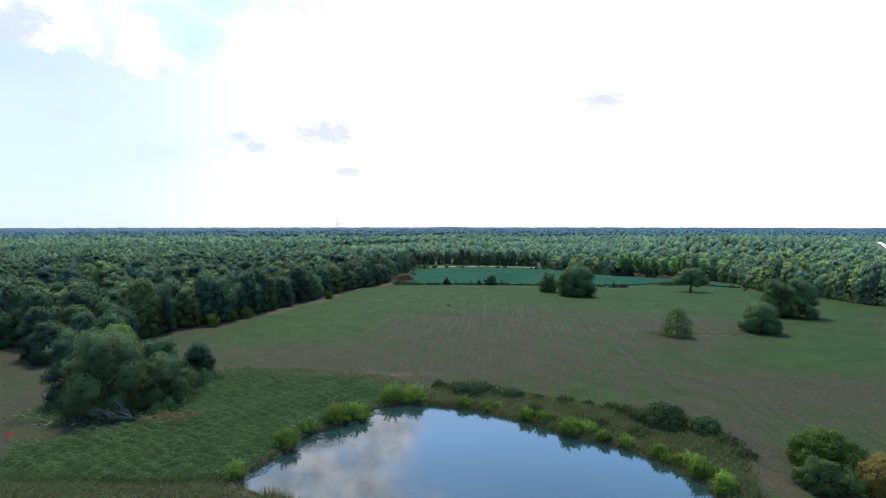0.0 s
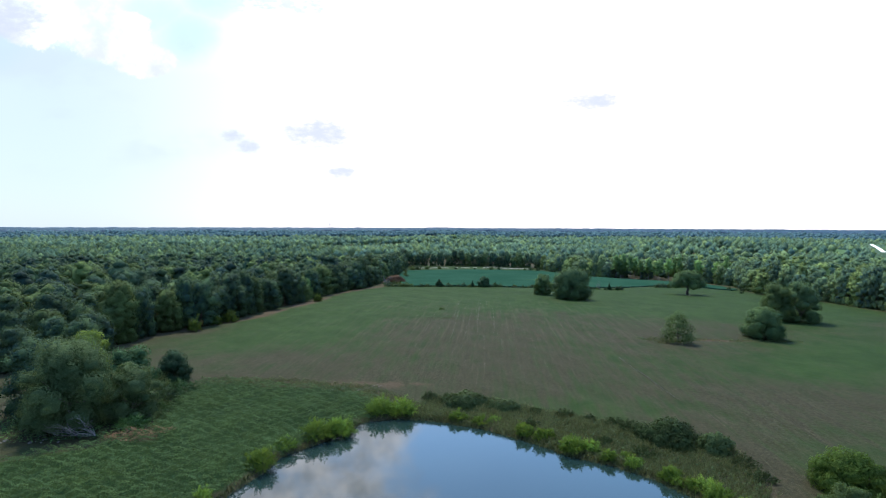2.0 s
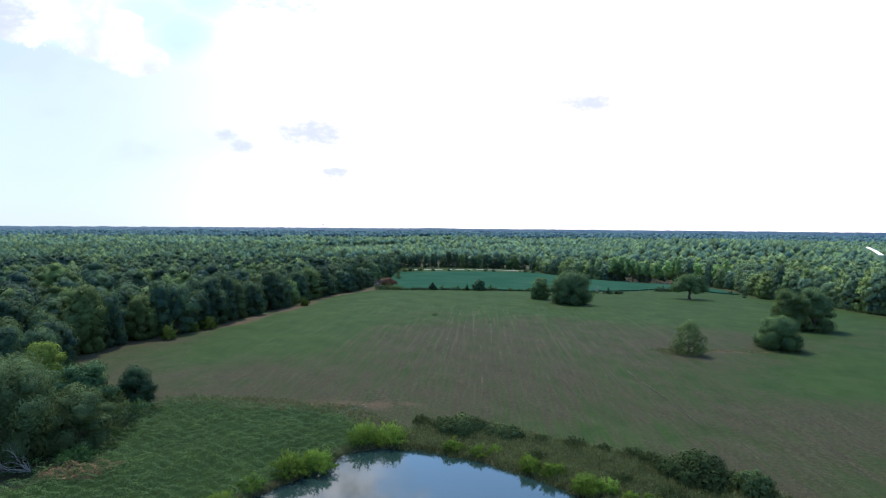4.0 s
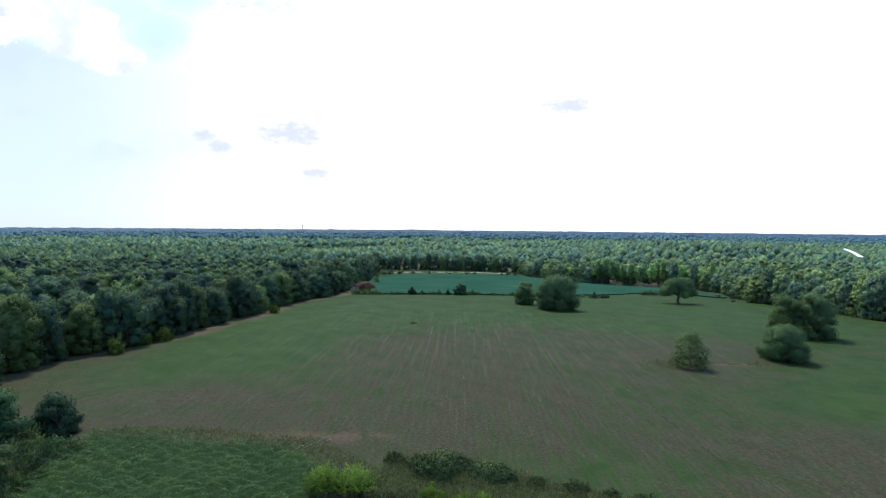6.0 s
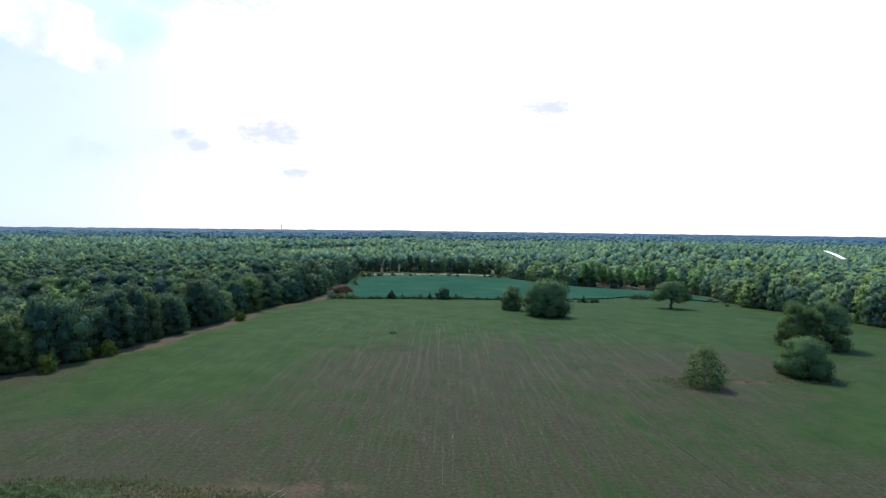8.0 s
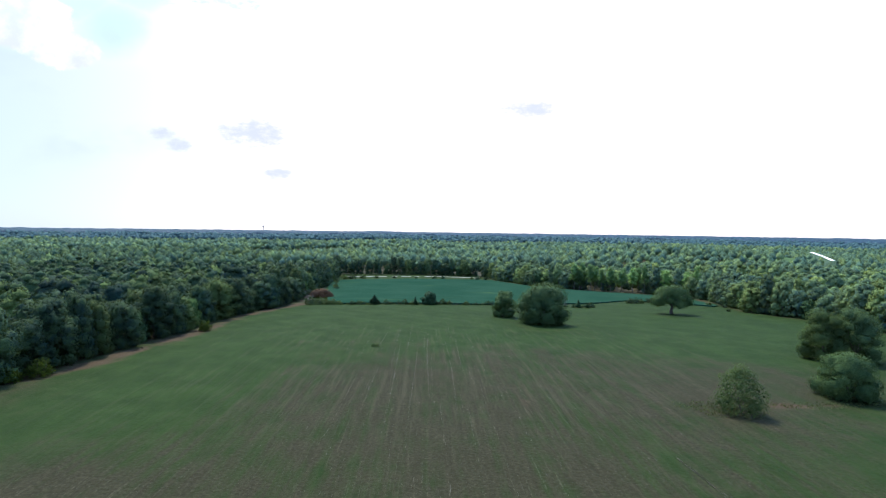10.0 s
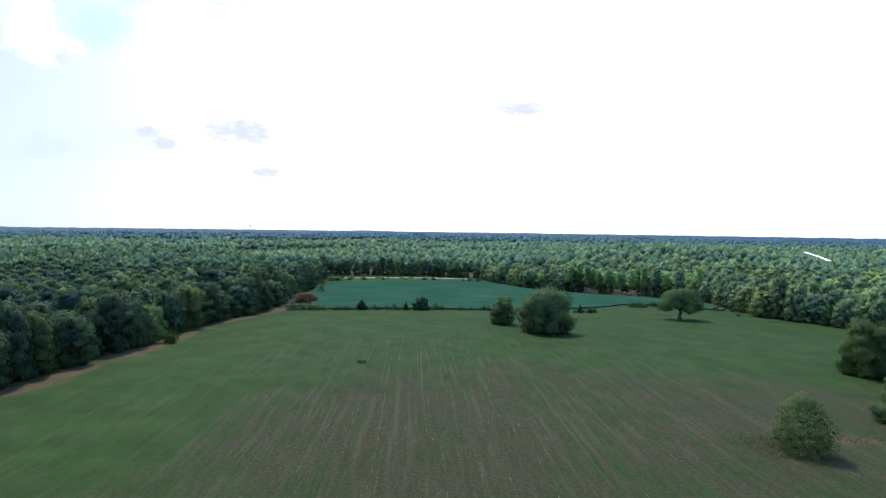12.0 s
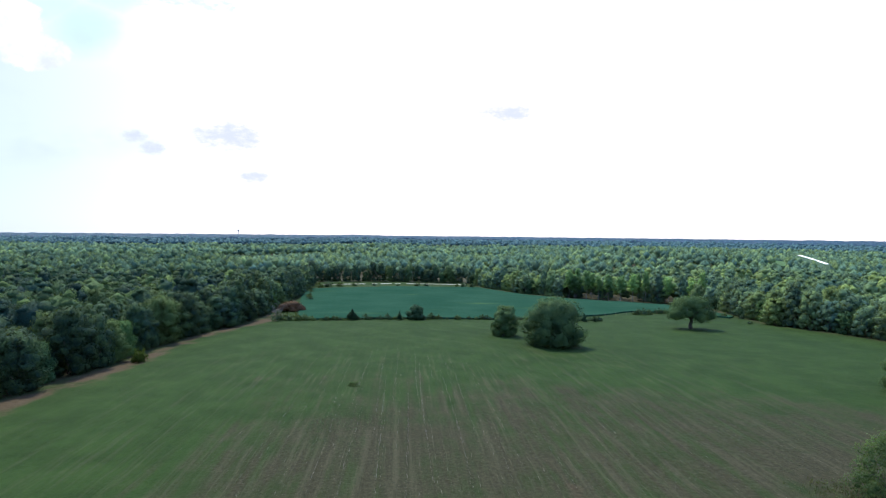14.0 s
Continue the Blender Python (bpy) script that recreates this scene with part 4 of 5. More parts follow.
# ---------------------------------------------------------------- hedgerow and the far field's edges
HEDGE = "shrubs of the hedgerow"
put(tree("hedge_tree", "small round dark tree in the hedgerow", "tree", 51, 8.5, 7.2, 0.2, 12, 2450, 0.30, LEAF_CEDAR, 0.16, 4, HEDGE, -0.95), 28.4, 384)
put(cedar("cedar_tree", "small dark cedar in the hedgerow", 52, 6.5, 5.0, 1575, 0.20, LEAF_CEDAR, HEDGE), -0.5, 385)
put(cedar("cedar_tree", "slim young cedar in the hedgerow", 53, 2.6, 4.6, 735, 0.17, LEAF_CEDAR, HEDGE), 21, 383)
put(cedar("cedar_tree", "slim young cedar in the hedgerow", 54, 3.6, 4.8, 735, 0.18, LEAF_CEDAR, HEDGE), 108, 378)
put(cedar("cedar_tree", "slim young cedar in the hedgerow", 55, 2.4, 3.2, 525, 0.17, LEAF_CEDAR, HEDGE), 112.5, 376)
low_bush = put(bush("hedge_shrub", "low dark green shrub in the hedgerow", "shrub", 56, 3.4, 2.0, LEAF_WOOD, 220, 0.34, 3, HEDGE), -12, 385.5)
rngH = np.random.default_rng(8)
for k in range(86):
    hx = -20 + k * 1.6 + rngH.uniform(-0.8, 0.8)
    if rngH.random() < 0.92:
        s = 0.45 + 0.95 * rngH.random() ** 2
        again(low_bush, hx, 385.5 - 0.05 * max(0, hx - 20) + rngH.uniform(-0.6, 0.6), rngH.uniform(0, 360), s, s * rngH.uniform(0.7, 1.1))
for hx, hy, s in ((-34, 384, 1.9), (-30, 386, 2.0), (-26, 386, 1.9), (-22, 386, 1.6), (152, 412, 1.7), (156, 413, 1.9), (160, 414, 1.6), (169, 420, 1.8), (173, 421, 1.5),
                  (197, 402, 1.5), (203, 396, 1.2), (222, 372, 1.2), (190, 372, 0.9), (-28, 500, 1.5), (-30, 520, 1.6), (-31, 545, 1.4), (-33, 575, 1.6), (-34, 600, 1.9),
                  (-30, 634, 2.6), (-22, 640, 2.9), (-12, 646, 2.4), (0, 650, 1.8), (18, 652, 1.4), (58, 652, 1.9), (66, 652, 1.7), (96, 655, 1.4), (102, 650, 2.2), (110, 650, 2.0), (40, 650, 1.2)):
    again(low_bush, hx, hy, rngH.uniform(0, 360), s, s * 0.85)


def bare_bush(name, label, category, seed, w, h, mat, twigs, r=0.06):
    """A leafless tangle of branches."""
    rnd = random.Random(seed)
    root = tagged(new(name), label, category)
    for i in range(twigs):
        a, s = rnd.uniform(0, 6.28), rnd.uniform(0.25, 0.5) * w
        part("branch", woody(rnd, (0.3 * math.cos(a), 0.3 * math.sin(a), -0.2), (s * math.cos(a), s * math.sin(a), h * rnd.uniform(0.45, 1.0)), r, r * 0.2, mat, 0.14, 4, 5), root)
    return root


put(bare_bush("dead_tree", "bare grey leafless tree beside the wood", "dead tree", 61, 7.5, 7.5, BARK_PALE, 26, 0.09), -36, 405)
fallen = put(tree("fallen_tree", "broken tree top with dry brown leaves lying on the ground", "fallen tree", 62, 14.0, 5.4, 0.0, 14, 3325, 0.29, LEAF_DEAD, 0.12, 6, low=-0.5), -32, 430)
part("split_trunk", woody(random.Random(63), (-9.5, -6.0, 0.2), (1.0, 1.0, 3.4), 0.45, 0.22, BARK_BROKEN, 0.04, 4, 8), fallen, "pale split trunk")
for k, (bx, by) in enumerate(((-84.0, 206), (-78.5, 224), (-82.0, 219), (-60, 292))):
    b = bush("bush", "fresh green bush at the foot of the wood", "shrub", 70 + k, (5.5, 6.5, 4.5, 5.0)[k], (5.0, 4.6, 3.6, 3.6)[k], LEAF_FRESH, 1300, 0.30, 4)
    put(b, bx, by)

# ---------------------------------------------------------------- thicket left of the pond
put(tree("willow_tree", "broad soft grey-green tree over a brush pile", "tree", 81, 19.0, 16.0, 0.4, 34, 34000, 0.16, LEAF_GREY, 0.4, 7, low=-0.95, core=0.60, fat=0.85), -66, 111)
put(tree("field_tree", "dark green tree behind the brush pile", "tree", 82, 14.0, 15.5, 0.3, 18, 14000, 0.19, LEAF_WOOD, 0.3, 5, low=-0.95), -77, 119)
put(tree("locust_tree", "silvery green small tree beside the thicket", "tree", 83, 11.0, 10.0, 0.4, 15, 14000, 0.14, LEAF_GREY, 0.22, 5, low=-0.95), -57, 114)
put(tree("maple_tree", "tree with yellowing leaves behind the thicket", "tree", 84, 9.0, 11.6, 1.2, 14, 4200, 0.24, LEAF_YELLOW, 0.2, 5, low=-0.9), -85, 148)
for bx, by, kind, s in ((-93, 158, 0, 0.85), (-101, 160, 1, 0.8), (-108, 168, 0, 0.95), (-98, 171, 2, 0.9), (-89, 154, 4, 0.9), (-116, 163, 1, 0.9), (-108, 156, 2, 0.8), (-81, 144, 4, 0.6)):
    again(made[kind], bx, by, bx * 37 % 360, s, s)
put(tree("field_tree", "dark green tree at the thicket's back", "tree", 85, 10.0, 10.0, 0.3, 14, 5600, 0.25, LEAF_OAK, 0.25, 5, low=-0.95), -66.5, 132)
put(tree("cedar_tree", "dark blue-green bushy cedar at the thicket's end", "conifer", 86, 8.0, 7.6, 0.1, 16, 9000, 0.13, LEAF_CEDAR, 0.2, 4, low=-0.9, top=1.0), -60.5, 138.5)
put(bush("bush", "dark green tangled bush under the trees", "shrub", 87, 9.0, 3.6, LEAF_WOOD, 2600, 0.24, 5), -56, 122)
put(bush("bush", "dark green tangled bush under the trees", "shrub", 88, 7.0, 3.0, LEAF_OAK, 1800, 0.24, 5), -54.5, 129)
put(bush("bush", "green bush beside the brush pile", "shrub", 89, 6.0, 2.6, LEAF_OAK, 1500, 0.22, 5), -54, 108)

UNDER = [(-61.5, 133.5, 6.0, 3.6), (-66, 124, 6.5, 4.2), (-60.5, 126.5, 5.5, 3.4), (-58.5, 130.5, 4.6, 2.8), (-62, 119, 6.5, 3.8), (-57.5, 117.5, 5.0, 2.6), (-52.5, 112.5, 5.0, 2.2), (-53.5, 117, 4.6, 2.0), (-64, 129, 5.0, 3.6), (-70, 133, 6.0, 4.0)]
for k, (bx, by, w, h) in enumerate(UNDER):
    put(bush("bush", "dense olive-green bush of the thicket's undergrowth", "shrub", 300 + k, w, h, (LEAF_GREY, LEAF_OAK, LEAF_WOOD)[k % 3], int(w * 240), 0.21, 4, "undergrowth bushes of the thicket"), bx, by)


def brush_pile(x, y):
    rnd = random.Random(90)
    root = tagged(new("fallen_branch"), "bleached fallen branches lying under a tree", "fallen branch")
    butt = Vector((3.0, 0.8, 0.7))
    for i in range(12):
        a = math.pi + rnd.uniform(-1.0, 0.8)
        n = rnd.uniform(3.5, 9.0)
        end = butt + Vector((n * math.cos(a), n * math.sin(a) * 0.7, rnd.uniform(0.2, 4.6)))
        part("branch", woody(rnd, butt, end, 0.045, 0.010, BARK_PALE, 0.1, 5, 6), root)
        for j in range(3):
            s = butt.lerp(end, rnd.uniform(0.4, 0.85))
            part("twig", woody(rnd, s, s + Vector((rnd.uniform(-1.8, 0.2), rnd.uniform(-1.2, 1.2), rnd.uniform(-0.2, 1.0))), 0.022, 0.006, BARK_PALE, 0.1, 3, 4), root)
    return put(root, x, y)


brush_pile(-60.5, 102.8)


def rock(rnd, x, y, s, label):
    bm = bmesh.new()
    bmesh.ops.create_icosphere(bm, subdivisions=2, radius=s)
    o = Vector((rnd.uniform(0, 50), rnd.uniform(0, 50), 0))
    for v in bm.verts:
        v.co *= 1 + 0.35 * noise.noise(v.co / s * 0.9 + o)
        v.co.z *= 0.6
    ob = part("rock", bm)
    ob.data.materials.append(ROCK)
    tagged(ob, label, "rock", "rocks by the thicket")
    ob.matrix_basis = pose(x, y, gz(x, y) + s * 0.25, 0, 0, rnd.uniform(0, 360))


rndR = random.Random(4)
for cx, cy, n in ((-74.5, 103.5, 9), (-65.5, 103.0, 8)):
    for i in range(n):
        rock(rndR, cx + rndR.uniform(-2.2, 2.6), cy + rndR.uniform(-0.9, 0.9), rndR.uniform(0.10, 0.34), "pale rubble stone lying in the grass")

# ---------------------------------------------------------------- pond side shrubs
SHORE = "willow shrubs along the pond"
SHRUBS = [(-26.6, 91.2, 5.4, 2.9), (-20.8, 101.8, 6.2, 3.3), (-17.4, 103.8, 5.2, 3.4), (-24.8, 97.2, 4.2, 1.9), (-11.8, 113.6, 6.0, 3.6), (-7.6, 113.8, 6.2, 3.2), (-30.2, 79.2, 3.2, 2.7),
          (2.2, 110.6, 3.6, 1.7), (6.4, 108.8, 4.0, 1.4), (13.2, 103.0, 4.4, 2.2), (15.6, 101.0, 3.6, 2.3), (19.6, 96.2, 5.4, 3.0), (22.6, 93.6, 3.4, 1.9), (25.6, 91.4, 3.6, 1.7),
          (29.0, 87.0, 4.0, 2.2), (31.0, 84.2, 3.4, 1.8), (32.4, 80.4, 5.0, 3.2), (33.0, 75.0, 4.0, 3.6)]
for k, (sx, sy, w, h) in enumerate(SHRUBS):
    slim = 0.82 if sx > 10 else 1.0
    put(bush("willow_shrub", "bright yellow-green willow shrub on the pond's edge", "shrub", 100 + k, w * slim, h * slim * 0.9, LEAF_WILLOW, int(170 * w * h) + 300, 0.17, 5, SHORE), sx + (1.3 if sx > 20 else -0.3), sy + (1.2 if sy > 95 else 0.3))
for k, (sx, sy, w, h) in enumerate(SHRUBS[7:]):
    put(bush("willow_shrub", "small yellow-green willow shoots on the pond's edge", "shrub", 420 + k, w * 0.62, h * 0.62, LEAF_WILLOW, int(90 * w * h) + 200, 0.14, 4, SHORE), sx + 1.0 + 1.5 * math.sin(k * 2.1), sy + 2.0 - 1.3 * math.cos(k * 1.7))
put(mound("willow_shrub", "tall rounded bright green willow bush", "shrub", 130, 11.0, 5.4, LEAF_FRESH, 15000, 0.11), 53.2, 84.0)
put(mound("bush", "dull grey-green bush beside the tall willow", "shrub", 131, 6.8, 4.0, LEAF_WISP, 9000, 0.09), 47.6, 77.0)
put(bush("bush", "small fresh green bush at the willow's foot", "shrub", 132, 4.2, 3.0, LEAF_OAK, 1500, 0.18, 5), 50.8, 75.4)
put(mound("sumac_bush", "bush turning rusty orange and yellow", "shrub", 133, 8.0, 5.0, LEAF_RUST, 10000, 0.09), 55.6, 75.2)
put(mound("bramble_mound", "dark tangled bramble mound above the pond's bank", "bramble", 134, 11.5, 3.4, BRAMBLE, 6000, 0.15), 36.0, 101.8)
put(mound("bramble_mound", "greyish bramble mound on the bank", "bramble", 135, 6.0, 3.0, LEAF_GREY, 2600, 0.14), 41.4, 97.2)
put(mound("bramble_mound", "low dark bramble mound at the field's edge", "bramble", 136, 10.0, 1.7, BRAMBLE, 3200, 0.15), 3.4, 120.8)
put(mound("bramble_mound", "low dark bramble mound at the field's edge", "bramble", 137, 7.5, 1.2, BRAMBLE, 2000, 0.15), 10.5, 118.4)
rndB = random.Random(19)
for k, (bx, by) in enumerate(((-3, 123.5), (0.5, 122.5), (7.5, 122), (13.5, 117), (17, 115.5), (21, 113.6), (25, 111.4), (29, 108.8), (31.5, 106.5), (43.2, 92.5), (42.6, 87.5), (15, 108), (24, 100), (30, 95.5))):
    w = rndB.uniform(2.8, 5.2)
    put(bush("bramble_mound", "small dark bramble clump on the bank", "bramble", 150 + k, w, w * rndB.uniform(0.26, 0.4), BRAMBLE, int(190 * w), 0.17, 3, "bramble clumps on the bank"), bx + rndB.uniform(-0.6, 0.6), by + rndB.uniform(-0.6, 0.6))


# ---------------------------------------------------------------- herbs, reeds, grass
def scatter(rng, poly, n):
    p = np.array(poly)
    lo, hi = p.min(0), p.max(0)
    x = rng.uniform(lo[0], hi[0], n * 3)
    y = rng.uniform(lo[1], hi[1], n * 3)
    k = side(x, y, poly) < 0
    return x[k][:n], y[k][:n]


def lump(x, y):
    return 0.45 + 0.32 * np.sin(x * 1.9 + 1.3 * np.sin(y * 0.9)) * np.sin(y * 2.1 + 1.1 * np.sin(x * 0.7)) + 0.23 * np.sin(x * 0.37 + 2) * np.sin(y * 0.31 + x * 0.11)


def mass(x, y):
    """Billowing height of rank weeds: clumps of one to three metres, drawn out across the slope."""
    u, v = x * 0.75 + 0.5 * np.sin(y * 0.6), y * 1.15 + 0.6 * np.sin(x * 0.45)
    return (0.25 + 0.9 * lump(u, v)) * (0.75 + 0.5 * lump(x * 0.45 + 3, y * 0.4))


def herb_patch(name, x, y, height, leaf, mat, seed, label, category):
    rng = np.random.default_rng(seed)
    z = ground_z(x, y)
    h = height * mass(x, y) * rng.uniform(0.86, 1.04, len(x))
    out = np.stack([rng.normal(0, 0.5, len(x)), rng.normal(0, 0.5, len(x)), np.ones(len(x))], 1)
    e = 0.15
    tilt = np.stack([-(mass(x + e, y) - mass(x - e, y)), -(mass(x, y + e) - mass(x, y - e)), np.full(len(x), 2 * e / height)], 1)
    v, f, nv = leaf_quads(rng, np.stack([x, y, z + h], 1), unit(out * 0.5 + unit(tilt)), np.full(len(x), leaf), 0.75, 1.7, unit(tilt))
    # tint rises with the billow's height: lit crests put into the leaf colour
    tint = np.repeat(0.8 * np.clip(mass(x, y) - 0.2, 0, 1), 4)
    return tagged(part(name, from_arrays(name, v, f, [mat], tint, smooth=True, normals=nv)), label, category, kind="stuff")


def blades(name, x, y, height, width, mat, seed, label, category, lean=0.35, per=4):
    """Tufts of standing blades."""
    rng = np.random.default_rng(seed)
    x, y = x + rng.normal(0, 0.7, len(x)) * (lean > 0.32), y + rng.normal(0, 0.7, len(y)) * (lean > 0.32)
    x, y = np.repeat(x, per) + rng.normal(0, 0.10, len(x) * per), np.repeat(y, per) + rng.normal(0, 0.10, len(y) * per)
    n = len(x)
    z = ground_z(x, y)
    a = rng.uniform(0, 6.28, n)
    h = height * rng.uniform(0.45, 1.15, n)
    w = width * rng.uniform(0.6, 1.3, n)
    base = np.stack([x, y, z - 0.03], 1)
    sidev = np.stack([np.cos(a), np.sin(a), np.zeros(n)], 1) * w[:, None]
    tip = base + np.stack([rng.normal(0, lean, n) * h, rng.normal(0, lean, n) * h, h], 1)
    v = np.stack([base - sidev, base + sidev, tip], 1).reshape(-1, 3)
    tint = np.repeat(rng.uniform(0, 1, n // per + 1).repeat(per)[:n], 3)
    return tagged(part(name, from_arrays(name, v, np.arange(3 * n).reshape(-1, 3), [mat], tint)), label, category, kind="stuff")


rngG = np.random.default_rng(77)
x, y = scatter(rngG, WEEDS, 80000)
herb_patch("tall_weeds", x, y, 1.55, 0.12, WEED, 141, "lush blue-green patch of tall leafy weeds", "weeds")
x, y = scatter(rngG, [(-82, 104), (-62, 101), (-50, 105), (-54, 121), (-57, 136), (-62, 140), (-80, 133)], 10000)
herb_patch("undergrowth", x, y, 1.2, 0.17, LEAF_OAK, 151, "dark tangled undergrowth beneath the thicket", "weeds")
x, y = scatter(rngG, [(-55, 100.5), (-51, 99.5), (-45, 102), (-45, 105), (-50, 105.5), (-55, 104)], 1000)
herb_patch("withered_weeds", x, y, 1.6, 0.14, LEAF_DEAD, 147, "withered rust-brown weeds among green ones", "weeds")
x, y = scatter(rngG, BANK, 16000)
blades("bank_sedge", x, y, 0.75, 0.06, SEDGE, 142, "rough dull green sedge on the pond's bank", "grass")
x, y = scatter(rngG, BANK, 2600)
herb_patch("bank_herbs", x, y, 0.7, 0.18, BRAMBLE, 143, "dark low herbs among the bank's sedge", "weeds")
ring = np.array(along(POND + POND[:1], 0.12, 0.7, rngG))
keep = (ring[:, 1] > 62)
blades("shore_reeds", ring[keep, 0], ring[keep, 1], 0.55, 0.06, SEDGE, 144, "fringe of dull green reeds round the water", "reeds", 0.3, 5)
x, y = scatter(rngG, [(-26, 71.5), (-24, 74.5), (-19, 73.2), (-16, 67), (-18, 66)], 420)
blades("cattails", x, y, 1.9, 0.05, SEDGE, 145, "dark upright cattails in the pond's corner", "reeds", 0.08, 3)
x, y = scatter(rngG, [(-70, 68), (-70, 80), (-51, 79.5), (-31, 79.5), (-28, 74), (-24, 68)], 5000)
blades("dry_grass", x, y, 0.45, 0.06, SEDGE, 146, "dry olive grass in front of the weeds", "grass")



def straw_rows():
    """Pale straw left lying in rows by the mower."""
    rng = np.random.default_rng(148)
    n = 60000
    row = rng.integers(0, 100, n)
    across = -42 + row * 1.25 + 0.35 * np.sin(row * 5.1) + rng.normal(0, 0.10, n)
    y = rng.uniform(150, 320, n)
    x = across + (y - 200) * math.tan(radians(5)) + 0.3 * np.sin(y * 0.05 + row)
    want = np.exp(-((x - 12) / 16) ** 2) * step(320, 250, y) * (0.15 + 0.85 * step(160, 215, y)) + 0.12 * np.exp(-((x - 55) / 28) ** 2 - ((y - 205) / 38) ** 2)
    want = want * np.where(np.sin(row * 2.7) > -0.3, 0.8, 0.2) * np.clip(0.45 + 0.75 * np.sin(y * 0.043 + row * 1.7), 0.0, 1.0)
    ok = rng.random(n) < want
    lone_y = rng.uniform(124, 162, 260)
    x, y = np.append(x[ok], 46.6 + rng.normal(0, 0.16, 260)), np.append(y[ok], lone_y)
    m = len(x)
    a = radians(5) + rng.normal(0, 0.03, m)
    ln, wd = rng.uniform(0.15, 1.1, m) ** 1.3, rng.uniform(0.012, 0.034, m)
    u = np.stack([np.sin(a), np.cos(a), np.zeros(m)], 1) * ln[:, None]
    v = np.stack([np.cos(a), -np.sin(a), np.zeros(m)], 1) * wd[:, None]
    c = np.stack([x, y, ground_z(x, y) + 0.05], 1)
    up_ = np.array([0, 0, 0.01])
    quad = np.stack([c - u, c - v * 1.2 + up_, c + u, c + v], 1).reshape(-1, 3)
    me = from_arrays("straw", quad, np.arange(4 * m).reshape(-1, 4), [STRAW], np.repeat(rng.uniform(0, 1, m), 4))
    return tagged(part("straw", me), "thin pale rows of cut straw on the mown field", "straw", kind="stuff")


straw_rows()
x, y = scatter(rngG, [(-52, 136), (-36, 134), (-20, 129), (-8, 117), (-5, 120.5), (-16, 133), (-36, 139), (-52, 140)], 2600)
blades("rank_grass", x, y, 0.5, 0.05, SEDGE, 150, "rank olive grass between weeds and mown field", "grass")
x, y = scatter(rngG, [(61, 188.5), (66, 181), (80, 187), (96, 186.4), (113, 188), (112, 191), (96, 189), (80, 190), (66, 191)], 800)
blades("rough_grass", x, y, 0.45, 0.05, SEDGE, 152, "strip of rough uncut grass between the field's trees", "grass")
x, y = scatter(rngG, [(-9, 221), (-3, 218), (6, 222), (8, 229), (1, 231), (-7, 228)], 1500)
herb_patch("clover_patch", x, y, 0.20, 0.09, CLOVER, 149, "patch of darker green clover in the mown field", "weeds")
put(bush("weed_clump", "small clump of rank uncut weeds in the field", "weeds", 170, 3.4, 0.9, WEED, 420, 0.16, 3), 0.4, 252)

# ---------------------------------------------------------------- far built things
def ribbon(name, line, half, z_of, mat, drop=0.0, drop_mat=None, run=8.0):
    bm = bmesh.new()
    rows = []
    for i, (ax, ay) in enumerate(line):
        p, q = Vector(line[max(i - 1, 0)]), Vector(line[min(i + 1, len(line) - 1)])
        d = (q - p).normalized()
        nx_, ny_ = -d.y, d.x
        z = z_of(ax, ay)
        row = [bm.verts.new((ax + nx_ * s, ay + ny_ * s, z)) for s in (-half, half)]
        if drop:
            row = [bm.verts.new((ax - nx_ * (half + run), ay - ny_ * (half + run), z - drop))] + row + [bm.verts.new((ax + nx_ * (half + run), ay + ny_ * (half + run), z - drop))]
        rows.append(row)
    for r0, r1 in zip(rows, rows[1:]):
        for k in range(len(r0) - 1):
            f = bm.faces.new((r0[k], r0[k + 1], r1[k + 1], r1[k]))
            f.material_index = 1 if drop and (k != 1 or r0 is rows[0] or r1 is rows[-1]) else 0
    bmesh.ops.recalc_face_normals(bm, faces=bm.faces[:])
    ob = part(name, bm)
    ob.data.materials.append(mat)
    if drop_mat:
        ob.data.materials.append(drop_mat)
    return ob


# the embankment borrows the far leaves, with haze in their colour
tagged(ribbon("road", ROAD, 2.6, lambda x, y: 2.8 + 2.5 * (y - 735) / 235 if 555 < x < 730 else -14.0, CONCRETE, 16.0, LEAF_FAR_HAZE, 12.0), "pale concrete road on a dark green embankment", "road", kind="structure")
tagged(ribbon("gravel_lane", [(-28, 668), (10, 676), (60, 680), (108, 676)], 2.2, lambda x, y: gz(x, y) + 0.15, GRAVEL), "pale gravel lane behind the bean field", "road", kind="structure")


def cylinder(bm, r0, r1, z0, z1, n=10, cx=0.0, cy=0.0):
    lo = [bm.verts.new((cx + r0 * math.cos(2 * math.pi * k / n), cy + r0 * math.sin(2 * math.pi * k / n), z0)) for k in range(n)]
    hi = [bm.verts.new((cx + r1 * math.cos(2 * math.pi * k / n), cy + r1 * math.sin(2 * math.pi * k / n), z1)) for k in range(n)]
    for k in range(n):
        bm.faces.new((lo[k], lo[(k + 1) % n], hi[(k + 1) % n], hi[k]))
    bm.faces.new(hi)
    bm.faces.new(lo[::-1])


def fence_post(rnd, x, y):
    bm = bmesh.new()
    cylinder(bm, 0.09, 0.08, -0.4, 1.35 + rnd.uniform(-0.1, 0.1), 7)
    ob = part("fence_post", bm)
    ob.data.materials.append(CREOSOTE)
    tagged(ob, "weathered wooden fence post beside the bean field", "fence post", "fence posts along the bean field")
    ob.matrix_basis = pose(x, y, gz(x, y), rnd.uniform(-3, 3), rnd.uniform(-3, 3), 0)


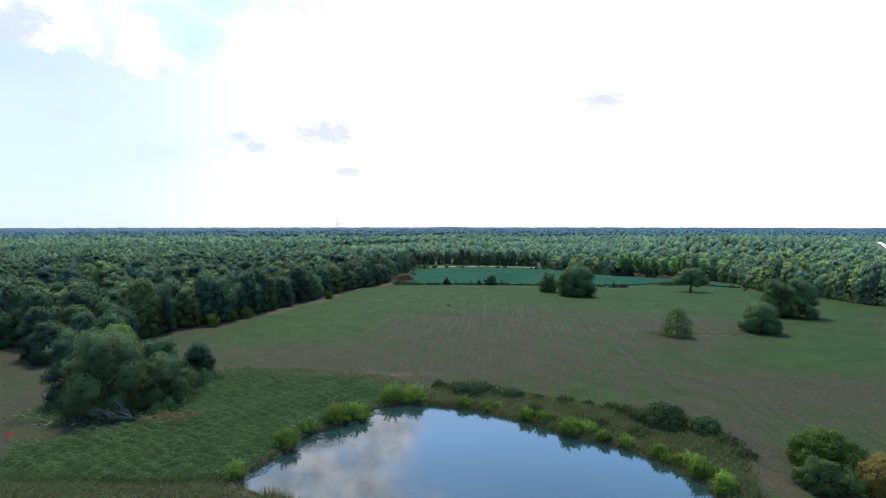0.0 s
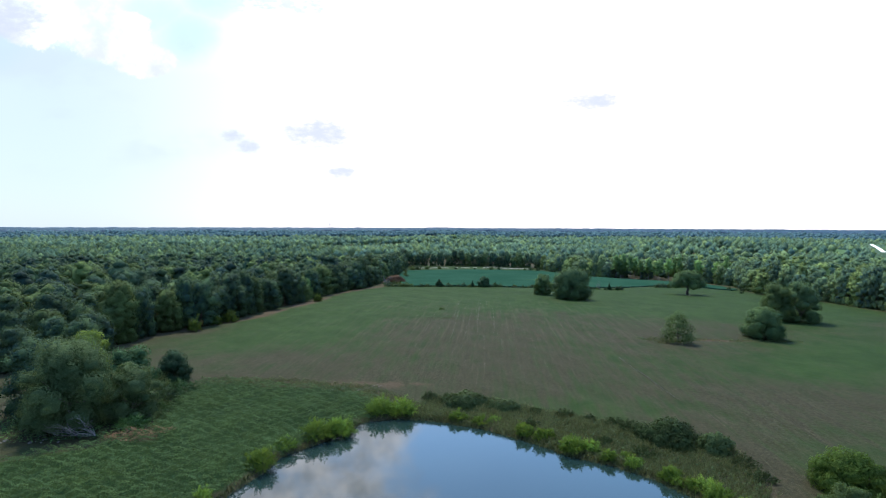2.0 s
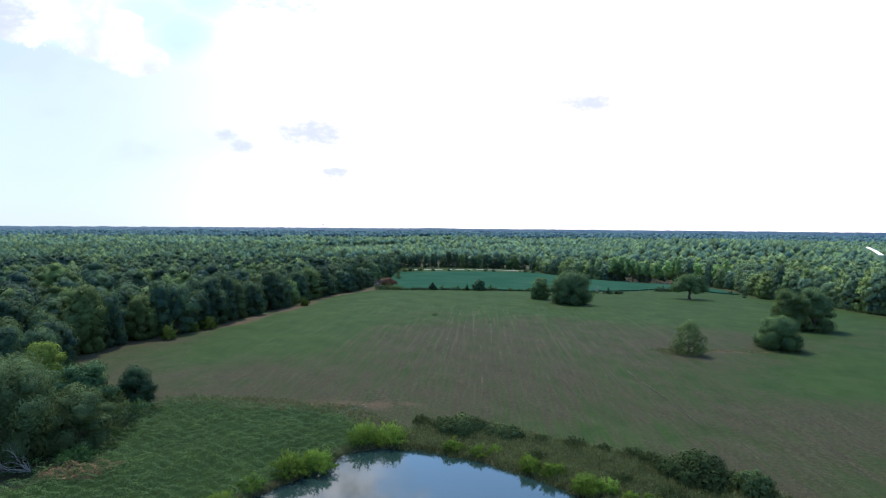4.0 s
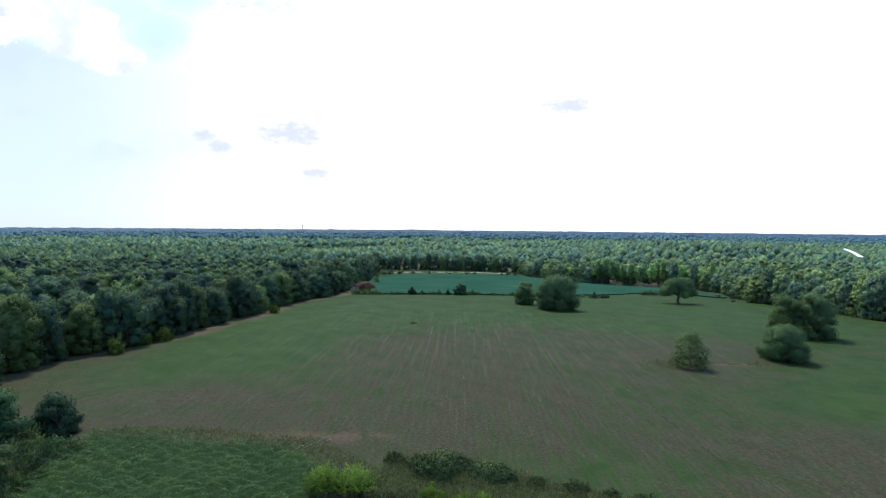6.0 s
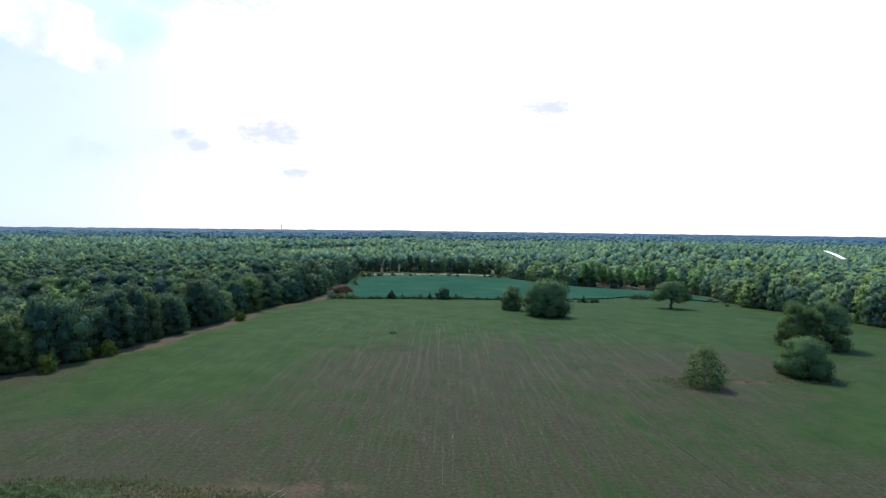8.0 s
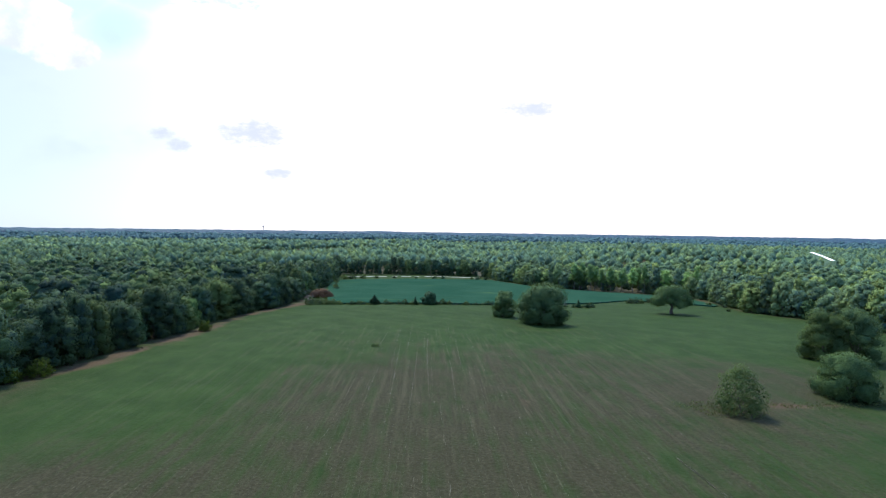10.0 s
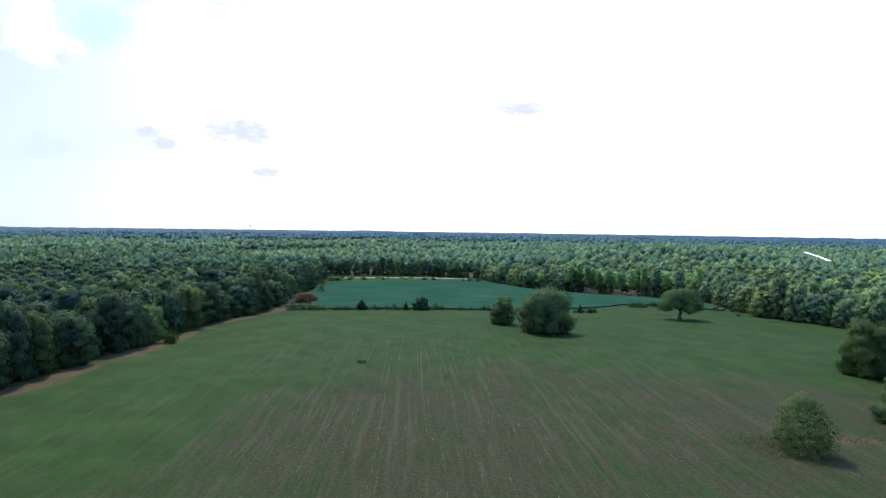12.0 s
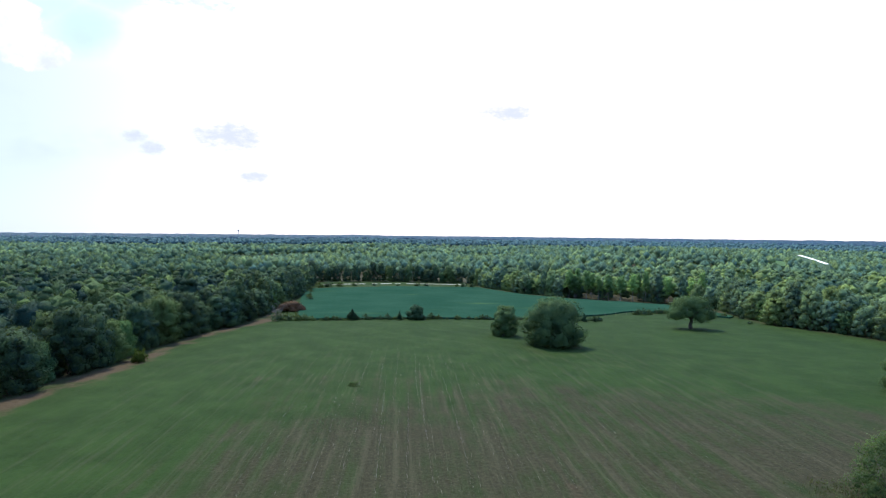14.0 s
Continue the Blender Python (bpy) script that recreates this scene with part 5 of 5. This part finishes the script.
rndF = random.Random(77)
for k in range(10):
    fence_post(rndF, 116 + k * 7.5, 400 + 3.0 * k + rndF.uniform(-0.4, 0.4))
put(bare_bush("dead_tree", "small leafless grey tree in the hedgerow", "dead tree", 64, 5.0, 6.5, BARK_PALE, 18, 0.07), 103, 386)


def utility_pole(x, y, h):
    root = tagged(new("utility_pole"), "weathered wooden utility pole with a crossarm", "utility pole")
    bm = bmesh.new()
    cylinder(bm, 0.2, 0.14, -0.5, h)
    part("pole", bm, root).data.materials.append(CREOSOTE)
    bm = bmesh.new()
    bmesh.ops.create_cube(bm, size=1, matrix=Matrix.Translation((0, 0.2, h - 0.7)) @ Matrix.Diagonal((2.6, 0.14, 0.16, 1)))
    bmesh.ops.bevel(bm, geom=bm.edges[:], offset=0.02, segments=1, affect="EDGES")
    arm = part("crossarm", bm, root)
    arm.data.materials.append(CREOSOTE)
    for dx in (-1.15, -0.4, 0.4, 1.15):
        bm = bmesh.new()
        cylinder(bm, 0.05, 0.07, h - 0.62, h - 0.40, 8, dx, 0.2)
        part("insulator", bm, arm).data.materials.append(STEEL)
    put(root, x, y)


utility_pole(58, 694, 11.0)


def water_tower(x, y, z, h):
    root = tagged(new("water_tower"), "small grey water tower on the far horizon", "water tower")
    bm = bmesh.new()
    cylinder(bm, 2.2, 1.6, -40, h, 12)
    part("stem", bm, root).data.materials.append(STEEL)
    bm = bmesh.new()
    bmesh.ops.create_uvsphere(bm, u_segments=16, v_segments=10, radius=6.5)
    for v in bm.verts:
        v.co.z = v.co.z * 0.75 + h + 3.0
    part("tank", bm, root).data.materials.append(STEEL)
    root.matrix_basis = pose(x, y, z)


water_tower(-829, 4492, 22, 16)


def marker_flag(x, y):
    root = tagged(new("marker_flag"), "red marker flag leaning in the weeds", "flag")
    bm = bmesh.new()
    cylinder(bm, 0.03, 0.03, -0.3, 1.2, 6)
    part("stake", bm, root).data.materials.append(CREOSOTE)
    bm = bmesh.new()
    vs = [bm.verts.new((k * 0.17, 0.06 * math.sin(k * 1.7), 0.55 + 0.6 * j + 0.1 * k)) for j in (0, 1) for k in range(5)]
    for k in range(4):
        bm.faces.new((vs[k], vs[k + 1], vs[k + 6], vs[k + 5]))
    bmesh.ops.solidify(bm, geom=bm.faces[:], thickness=0.02)
    part("cloth", bm, root).data.materials.append(FLAG)
    put(root, x, y)


marker_flag(-73.8, 95.5)


def cut_pole(rnd, x, y, rz, n):
    ob = part("cut_pole", woody(rnd, (-n / 2, 0, 0.06), (n / 2, 0, 0.07), 0.045, 0.025, BARK_PALE, 0.01, 4, 6))
    tagged(ob, "pale cut pole lying on bare soil", "pole", "cut poles on the soil")
    ob.matrix_basis = pose(x, y, gz(x, y), 0, 0, rz)


rndP = random.Random(12)
for x_, y_, rz_, n_ in ((-23.0, 131.6, 68, 5.5), (-21.8, 130.6, 66, 3.6), (-17.4, 130.8, 60, 5.0), (-15.8, 131.6, 58, 6.0), (-14.6, 131.2, 62, 4.0)):
    cut_pole(rndP, x_, y_, rz_, n_)
